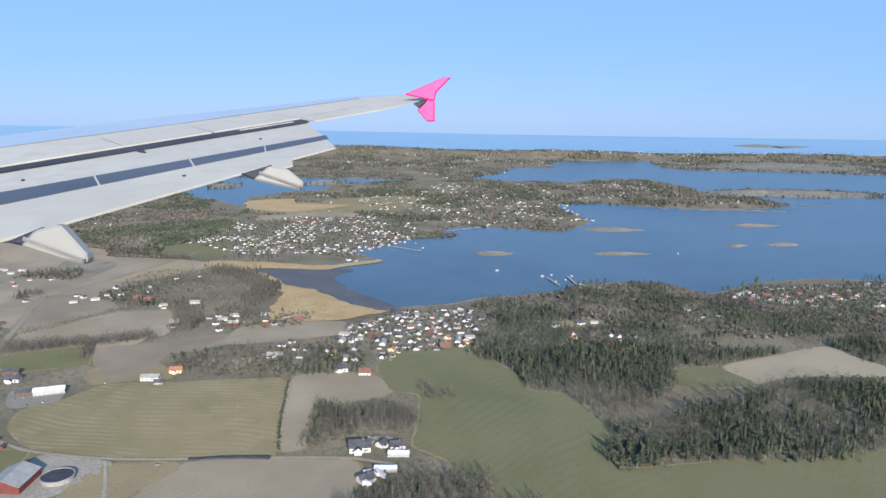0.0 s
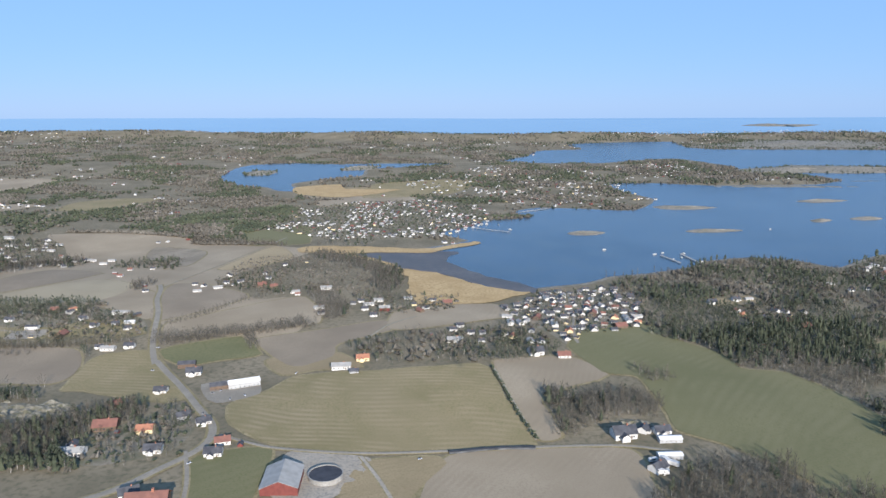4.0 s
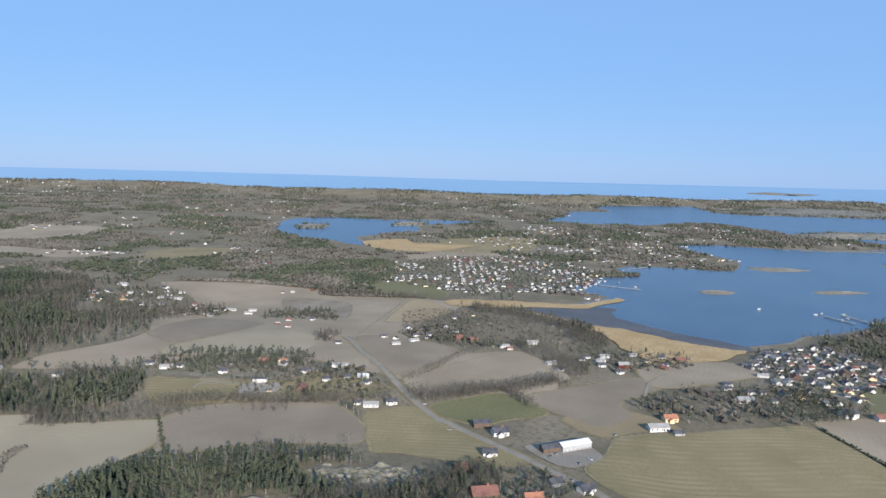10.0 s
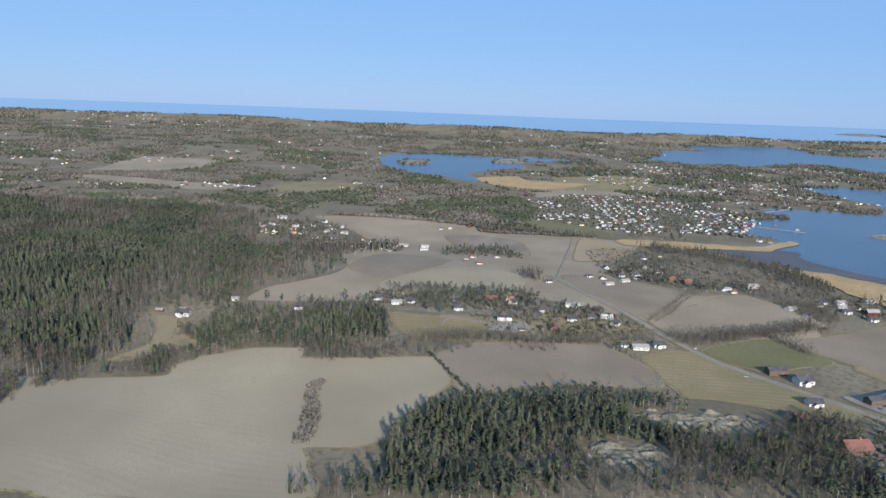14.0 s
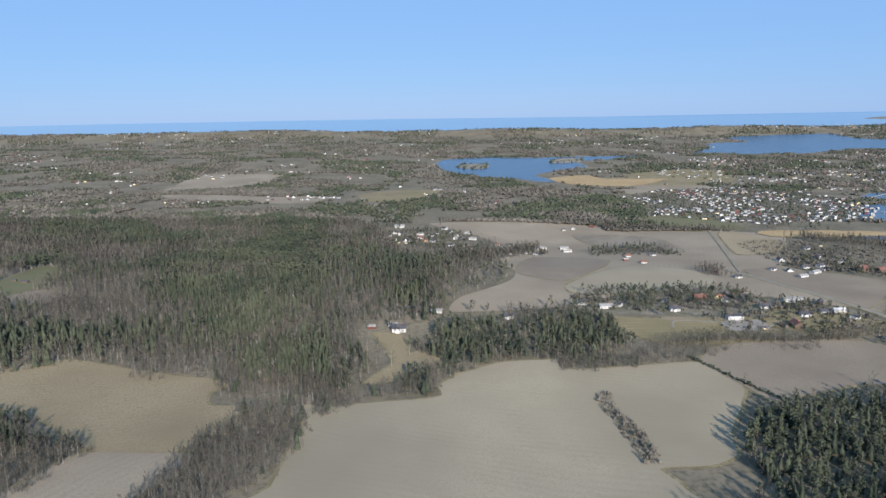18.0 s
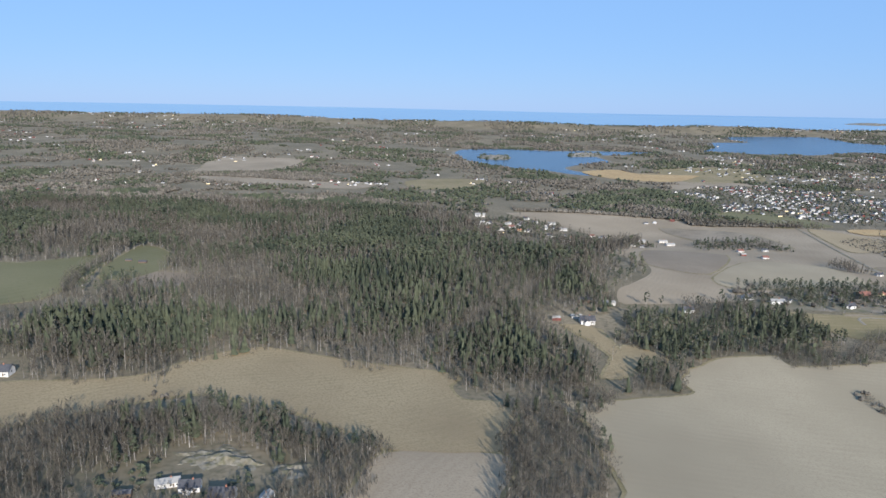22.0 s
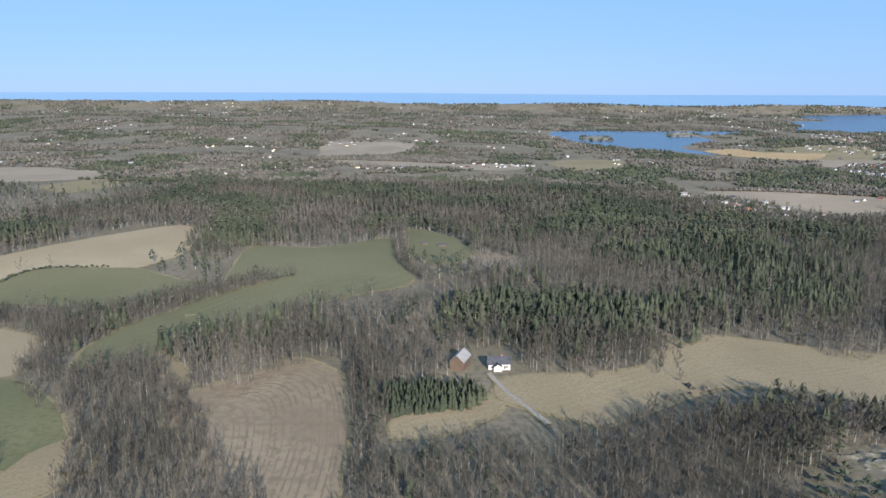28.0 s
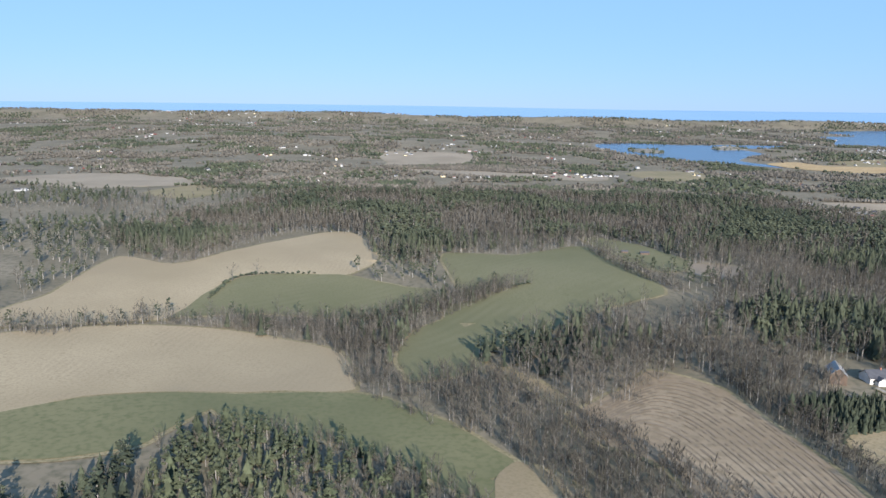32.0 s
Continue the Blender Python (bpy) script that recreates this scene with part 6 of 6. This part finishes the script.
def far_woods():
    """Patchy woodland over the whole countryside beyond the near fields."""
    rng = np.random.RandomState(11)
    spots = []
    for x0, x1, y0, y1, sp, tall in ((-1900, 700, 430, 950, 8.4, 9.0), (-2100, 900, 950, 1500, 7.6, 8.5), (-2400, 1300, 1500, 2400, 7.8, 9.0), (-3200, 2400, 2400, 3330, 13.0, 10.5)):
        x, y = jittered([(x0, y0), (x1, y0), (x1, y1), (x0, y1)], sp, rng)
        k = clear_of(x, y, WET) & clear_of(x, y, KEEP_OUT) & clear_of(x, y, [w[2] for w in WOODS]) & clear_of(x, y, [p for n, p in GARDENS if not n.startswith("far")])
        k &= ~((x > -420) & (x < 140) & (y < 640))
        x, y = x[k], y[k]
        k = off_roads(x, y)
        for a, b in zip(x[k], y[k]):
            n = noise.noise((a * 0.008, b * 0.008, 1.7)) + 0.5 * noise.noise((a * 0.025, b * 0.025, 5.0))
            if n + rng.uniform(-0.16, 0.16) > (-0.05 if sp < 10 else -0.04):
                g = noise.noise((a * 0.01, b * 0.01, 7.7)) + rng.uniform(-0.3, 0.3)
                shapes = PINES if g > 0.05 else OAKS
                h = tall * rng.uniform(0.7, 1.2) * (0.75 if shapes is BUSHES and sp < 10 else 1)
                spots.append((a, b, h, shapes))
    spots += [(a, b, rng.uniform(7, 12), PINES) for a, b in ISLAND_TREES]
    planted("countryside_trees", spots, "patchy woods of pines and bare trees")


far_woods()


# the far sea's pale colour has the horizon haze painted in
draped("open_sea", [(-5000, 3330), (-3500, 3350), (-1200, 3330), (-100, 3370), (900, 3340), (2400, 3380), (5000, 3350), (5000, 4640), (-5000, 4640)], M["hazed_farwater"], 1.0, "open sea to the horizon, paled by painted haze", "water", step=100)


# ---- farm and shore things ----
def on_ground(ob, x, y, turn=0.0, lift=0.3):
    ob.matrix_basis = Matrix.Translation((x, y, float(height(x, y)) + lift)) @ pose(0, 0, 0, 0, 0, turn)
    return ob


def disc(r, z0, z1, n=40, r1=None):
    """An upright round body."""
    bm = bmesh.new()
    bmesh.ops.create_cone(bm, cap_ends=True, segments=n, radius1=r, radius2=r if r1 is None else r1, depth=z1 - z0, matrix=Matrix.Translation((0, 0, (z0 + z1) / 2)))
    return bm


def ring_wall(r, t, z0, z1, n=40):
    bm = bmesh.new()
    rows = []
    for rr, z in ((r, z0), (r, z1), (r - t, z1), (r - t, z0)):
        rows.append([bm.verts.new((rr * math.cos(6.28318 * i / n), rr * math.sin(6.28318 * i / n), z)) for i in range(n)])
    for k in range(4):
        a, b = rows[k], rows[(k + 1) % 4]
        for i in range(n):
            bm.faces.new((a[i], a[(i + 1) % n], b[(i + 1) % n], b[i]))
    bmesh.ops.recalc_face_normals(bm, faces=bm.faces)
    return bm


SPOTS = {"tank": (-222, 326), "silage": [(-165, 355), (-142, 360), (-118, 362)], "jetty": [(67, 860), (79, 819)], "jetty2": [(93, 871), (102, 811)], "pier": [(-154, 1042), (-104, 1009)], "pier2": [(-81, 1213), (-23, 1267)], "caravans": [(-64, 349), (-61, 344), (-64, 340), (-58, 348), (-55, 345), (-62, 337)], "cars": [(-290, 332), (-269, 456), (-306, 391), (-283, 359), (-367, 460), (-383, 504), (-179, 347), (-312, 422), (-308, 426), (-298, 413), (-291, 419)], "boats": [(62, 869), (74, 878), (77, 840), (89, 851), (99, 876), (106, 830), (-149, 1069), (-138, 1082), (-119, 1075), (-104, 1038), (6, 893), (276, 1064), (-176, 1023)]}


def slurry_tank(x, y):
    base = tagged(new("slurry_tank"), "round concrete slurry tank with a black cover beside a barn", "tank")
    part("tank_wall", ring_wall(8.2, 0.4, -0.8, 2.2), M["concrete"], base)
    part("tank_cover", disc(7.8, 1.6, 2.0), M["cover"], base)
    part("tank_rim", ring_wall(8.35, 0.5, 2.2, 2.4), M["concrete"], base)
    on_ground(base, x, y)


slurry_tank(*SPOTS["tank"])


def silage_clamp(points):
    """A long low clamp under black plastic."""
    q, d = along(points, 3.0)
    side = np.stack([-d[:, 1], d[:, 0]], 1)
    rng = random.Random(4)
    prof = [(-1.5, -0.2), (-1.2, 0.8), (-0.5, 1.25), (0.5, 1.25), (1.2, 0.8), (1.5, -0.2)]
    verts = []
    for k in range(len(q)):
        for o, z in prof:
            p = q[k] + side[k] * o * rng.uniform(0.92, 1.08)
            verts.append((p[0], p[1], float(height(*p)) + 0.3 + z * rng.uniform(0.9, 1.1)))
    faces = [(k * 6 + i, k * 6 + i + 1, k * 6 + i + 7, k * 6 + i + 6) for k in range(len(q) - 1) for i in range(5)]
    me = raw_mesh("silage_clamp", verts, faces, [M["tarp"]])
    tagged(new("silage_clamp", me), "long low silage clamp under black plastic beside a lane", "silage")


silage_clamp(SPOTS["silage"])


def jetty(a, b, width=2.2):
    a, b = Vector(a), Vector(b)
    mid, length = (a + b) / 2, (b - a).length
    base = tagged(new("jetty"), "grey wooden jetty on posts in the bay", "jetty")
    part("deck", block(-length / 2, length / 2, -width / 2, width / 2, 0.9, 1.15), M["planks"], base)
    n = max(3, int(length / 8))
    for i in range(n):
        for s in (-1, 1):
            bm = disc(0.18, -1.0, 1.5, 8)
            bmesh.ops.translate(bm, verts=bm.verts, vec=(-length / 2 + length * (i + 0.5) / n, s * width * 0.45, 0))
            part("post", bm, M["planks"], base)
    on_ground(base, mid.x, mid.y, math.degrees(math.atan2((b - a).y, (b - a).x)), 0.5)


for key in ("jetty", "jetty2", "pier", "pier2"):
    jetty(*SPOTS[key])


def motorboat():
    base = tagged(new("motorboat"), "small white motorboat moored by a jetty", "boat", "moored boats")
    bm = bmesh.new()
    top = [(-2.2, -0.8), (1.0, -0.9), (2.2, -0.45), (2.9, 0), (2.2, 0.45), (1.0, 0.9), (-2.2, 0.8)]
    up = [bm.verts.new((x, y, 0.75 + 0.06 * x)) for x, y in top]
    lo = [bm.verts.new((x * 0.85, y * 0.6, -0.1)) for x, y in top]
    bm.faces.new(up)
    bm.faces.new(lo[::-1])
    for i in range(7):
        bm.faces.new((lo[i], lo[(i + 1) % 7], up[(i + 1) % 7], up[i]))
    bmesh.ops.recalc_face_normals(bm, faces=bm.faces)
    part("hull", bm, M["white"], base)
    part("cabin", block(-0.8, 0.9, -0.55, 0.55, 0.7, 1.45), M["white"], base)
    part("windscreen", block(0.88, 0.95, -0.5, 0.5, 1.0, 1.4), M["glass"], base)
    return base


boat = motorboat()
for i, (x, y) in enumerate(SPOTS["boats"]):
    m = Matrix.Translation((x, y, float(height(x, y)) + 0.4)) @ pose(0, 0, 0, 0, 0, 37 * i)
    if i:
        copy_thing(boat, m)
    else:
        boat.matrix_basis = m


def car():
    base = tagged(new("car"), "small parked car beside the road", "car", "cars by the road")
    bm = block(-1.1, 1.1, -0.45, 0.45, 0.18, 0.5)
    bmesh.ops.bevel(bm, geom=bm.edges[:], offset=0.08, segments=1)
    part("body", bm, M["carpaint"], base)
    bm = block(-0.6, 0.5, -0.4, 0.4, 0.5, 0.78)
    for v in bm.verts:
        if v.co.z > 0.7:
            v.co.x *= 0.7
    part("cabin", bm, M["glass"], base)
    for x in (-0.7, 0.7):
        for s in (-1, 1):
            bm = disc(0.18, -0.08, 0.08, 12)
            bmesh.ops.rotate(bm, verts=bm.verts, matrix=Matrix.Rotation(math.pi / 2, 3, "X"))
            bmesh.ops.translate(bm, verts=bm.verts, vec=(x, 0.42 * s, 0.18))
            part("wheel", bm, M["rubber"], base)
    return base


first_car = car()
for i, (x, y) in enumerate(SPOTS["cars"]):
    m = Matrix.Translation((x, y, float(height(x, y)) + 0.56)) @ pose(0, 0, 0, 0, 0, 60 + 25 * i)
    if i:
        copy_thing(first_car, m)
    else:
        first_car.matrix_basis = m


def caravan():
    base = tagged(new("caravan"), "white caravan parked in a yard", "caravan", "caravans in the yard")
    bm = block(-1.7, 1.7, -0.65, 0.65, 0.3, 1.5)
    bmesh.ops.bevel(bm, geom=bm.edges[:], offset=0.18, segments=2)
    part("body", bm, M["white"], base)
    part("window", block(-0.8, 0.8, -0.68, -0.62, 0.8, 1.2), M["glass"], base)
    for s in (-1, 1):
        bm = disc(0.2, -0.08, 0.08, 12)
        bmesh.ops.rotate(bm, verts=bm.verts, matrix=Matrix.Rotation(math.pi / 2, 3, "X"))
        bmesh.ops.translate(bm, verts=bm.verts, vec=(0, 0.6 * s, 0.2))
        part("wheel", bm, M["rubber"], base)
    return base


van = caravan()
for i, (x, y) in enumerate(SPOTS["caravans"]):
    m = Matrix.Translation((x, y, float(height(x, y)) + 0.3)) @ pose(0, 0, 0, 0, 0, 20 + 31 * i) @ Matrix.Scale(1.3, 4)
    if i:
        copy_thing(van, m)
    else:
        van.matrix_basis = m


# ---- aircraft wing ----
def plate(outline, z0, z1, edge=0.02):
    """A panel of even thickness with eased edges."""
    bm = bmesh.new()
    a = [bm.verts.new((x, y, z0)) for x, y in outline]
    b = [bm.verts.new((x, y, z1)) for x, y in outline]
    bm.faces.new(a[::-1])
    top = bm.faces.new(b)
    n = len(a)
    for i in range(n):
        bm.faces.new((a[i], a[(i + 1) % n], b[(i + 1) % n], b[i]))
    bmesh.ops.recalc_face_normals(bm, faces=bm.faces)
    bmesh.ops.bevel(bm, geom=list(top.edges), offset=edge, segments=2, affect="EDGES")
    return bm


def solid(front, depth):
    """A body between an outline and the same outline shifted by depth."""
    bm = bmesh.new()
    a = [bm.verts.new(p) for p in front]
    b = [bm.verts.new(Vector(p) + Vector(depth)) for p in front]
    bm.faces.new(a)
    bm.faces.new(b[::-1])
    n = len(a)
    for i in range(n):
        bm.faces.new((a[i], b[i], b[(i + 1) % n], a[(i + 1) % n]))
    bmesh.ops.recalc_face_normals(bm, faces=bm.faces)
    bmesh.ops.bevel(bm, geom=bm.edges[:], offset=0.012, segments=1, affect="EDGES")
    return bm


def aircraft_wing():
    seat = pose(*PATH[0][1:])
    ex, up = Vector((0.8391, 0.1746, -0.5152)), Vector((-0.0125, 0.953, 0.3027))
    ey = up.cross(ex)
    lay = Matrix((ex, ey, up)).transposed().to_4x4()
    lay.translation = (-4.116, 1.055, -6.6)
    base = tagged(new("aircraft_wing"), "silver-grey airliner wing with lowered flaps and a pink wingtip fence", "wing")
    base.matrix_basis = seat @ lay
    inv = lay.inverted()
    slat = [(-0.11, -0.07), (0.0, 0.0), (1.16, 0.44), (2.88, 0.84), (4.13, 1.25), (4.55, 1.24), (4.88, 0.98), (4.18, 0.92), (1.64, -0.2), (-0.03, -0.84), (-0.13, -0.88)]
    part("slat", plate(slat, -0.02, -0.004, 0.003), M["bare_metal"], base, "bare metal leading edge reflecting the sky")
    skin = [(-0.13, -0.87), (-0.03, -0.83), (1.64, -0.19), (4.18, 0.93), (4.88, 0.99), (4.83, 0.28), (4.28, -0.11), (3.76, -0.42), (2.77, -0.86), (2.73, -0.54), (-0.07, -1.78), (-0.16, -1.82)]
    part("wing_skin", plate(skin, -0.014, 0.0, 0.003), M["wing"], base)
    part("slot", plate([(-0.16, -1.8), (-0.07, -1.76), (2.74, -0.54), (2.78, -0.68), (2.73, -0.8), (1.83, -1.16), (-0.08, -1.96), (-0.16, -2.0)], -0.022, -0.016, 0.001), M["seal_or_shade"], base, "dark gap between wing and flap")
    part("spoiler_hinge", plate([(1.95, -0.95), (2.6, -0.68), (2.59, -0.72), (1.94, -0.99)], -0.016, -0.01, 0.001), M["wing"], base)
    flap = part("flap", plate([(-0.16, -1.9), (-0.07, -1.86), (1.87, -1.02), (2.73, -0.71), (2.5, -1.67), (2.31, -2.36), (1.82, -2.64), (1.73, -2.88), (1.55, -2.99), (1.58, -2.82), (1.28, -2.98), (0.18, -3.67), (-0.15, -3.86), (-0.22, -3.9)], -0.044, -0.03, 0.003), M["wing"], base)
    part("flap_band", plate([(-0.18, -2.68), (-0.11, -2.66), (2.52, -1.69), (2.45, -1.91), (-0.12, -3.04), (-0.19, -3.06)], -0.031, -0.026, 0.001), M["wingblue"], flap, "slate blue strip along the flap")
    for x0, y0, x1, y1 in ((0.46, -2.46, 0.44, -2.82), (1.17, -2.16, 1.11, -2.55), (1.86, -1.9, 1.75, -2.25)):
        part("band_joint", plate([(x0 - 0.006, y0), (x0 + 0.006, y0), (x1 + 0.006, y1), (x1 - 0.006, y1)], -0.028, -0.022, 0.0005), M["wing"], flap)
    part("vent", plate([(0.9, -1.4), (0.96, -1.52), (0.95, -1.7), (0.91, -1.62)], -0.032, -0.022, 0.001), M["seal_or_shade"], flap, "dark drain slot in the flap")
    for x, y in ((0.04, -2.33), (0.97, -2.83), (1.95, -1.55)):
        bm = disc(0.012, -0.03, -0.02, 10)
        bmesh.ops.translate(bm, verts=bm.verts, vec=(x, y, 0))
        part("fastener", bm, M["seal_or_shade"], flap)
    for x0, y0, x1, y1, w in ((-0.1, -0.86, 1.64, -0.195, 0.022), (1.64, -0.195, 4.18, 0.925, 0.03), (0.75, -0.81, 0.83, -1.37, 0.005), (1.61, -0.54, 1.68, -1.07, 0.004), (2.57, -0.16, 2.75, -0.5, 0.006), (2.75, -0.5, 3.9, 0.1, 0.004)):
        d = Vector((y0 - y1, x1 - x0)).normalized() * w
        part("panel_line", plate([(x0 - d.x, y0 - d.y), (x1 - d.x, y1 - d.y), (x1 + d.x, y1 + d.y), (x0 + d.x, y0 + d.y)], -0.006, 0.003, 0.0005), M["panel_gap"], base)

    def local(points):
        return [inv @ Vector(p) for p in points]

    back = inv.to_3x3() @ Vector((-0.03, 0.02, -0.3))
    for pts, mount in (([(-1.85, 0.01, -3.1), (-1.79, 0.08, -3.1), (-1.68, 0.11, -3.1), (-1.64, 0.07, -3.1), (-1.55, -0.03, -3.1), (-1.56, -0.07, -3.1), (-1.66, -0.05, -3.1)],
                        [(-1.94, 0.03, -3.14), (-1.77, 0.1, -3.14), (-1.78, 0.08, -3.14), (-1.85, 0.01, -3.14)]),
                       ([(-1.23, 0.45, -4.6), (-1.13, 0.54, -4.6), (-1.01, 0.52, -4.6), (-0.9, 0.43, -4.6), (-0.92, 0.38, -4.6), (-1.06, 0.41, -4.6)],
                        [(-1.33, 0.49, -4.64), (-1.12, 0.55, -4.64), (-1.13, 0.54, -4.64), (-1.23, 0.45, -4.64)])):
        fairing = part("flap_fairing", solid(local(pts), back * 0.3), M["fairing"], base, "pale pointed flap track fairing, greyed by painted shade")
        # mount coloured near-black, its shade put into the colour
        part("fairing_mount_shade", solid(local(mount), back * 0.2), M["seal_or_shade"], fairing, "mount with its shade painted dark")
        a, b = Vector(pts[0]).lerp(Vector(pts[1]), 0.45), Vector(pts[-2]).lerp(Vector(pts[-3]), 0.35)
        gap = Vector((0.0, 0.006, 0.0))
        part("fairing_seam", solid(local([a + Vector((0, 0, 0.015)), b + Vector((0, 0, 0.015)), b + gap + Vector((0, 0, 0.015)), a + gap + Vector((0, 0, 0.015))]), back * 0.02), M["panel_gap"], fairing)
    thin = inv.to_3x3() @ Vector((0.01, 0, -0.04))
    part("upper_fence", solid(local([(-0.5, 1.96, -9.0), (0.01, 2.18, -9.0), (0.1, 2.18, -9.0), (-0.09, 1.99, -9.0), (-0.11, 1.88, -9.0), (-0.21, 1.9, -9.0)]), thin), M["pink"], base, "bright pink upper wingtip fence")
    part("lower_fence", solid(local([(-0.21, 1.898, -9.0), (-0.11, 1.878, -9.0), (-0.11, 1.62, -9.0), (-0.21, 1.62, -9.0), (-0.33, 1.76, -9.0)]), thin), M["pink"], base, "bright pink lower wingtip fence")
    # dark plate added as painted shade on the fence's underside
    part("fence_shade", solid(local([(-0.38, 1.83, -8.93), (-0.18, 1.89, -8.93), (-0.3, 1.77, -8.93)]), thin * 0.3), M["seal_or_shade"], base, "dark plate painted as shade under the fence")


aircraft_wing()
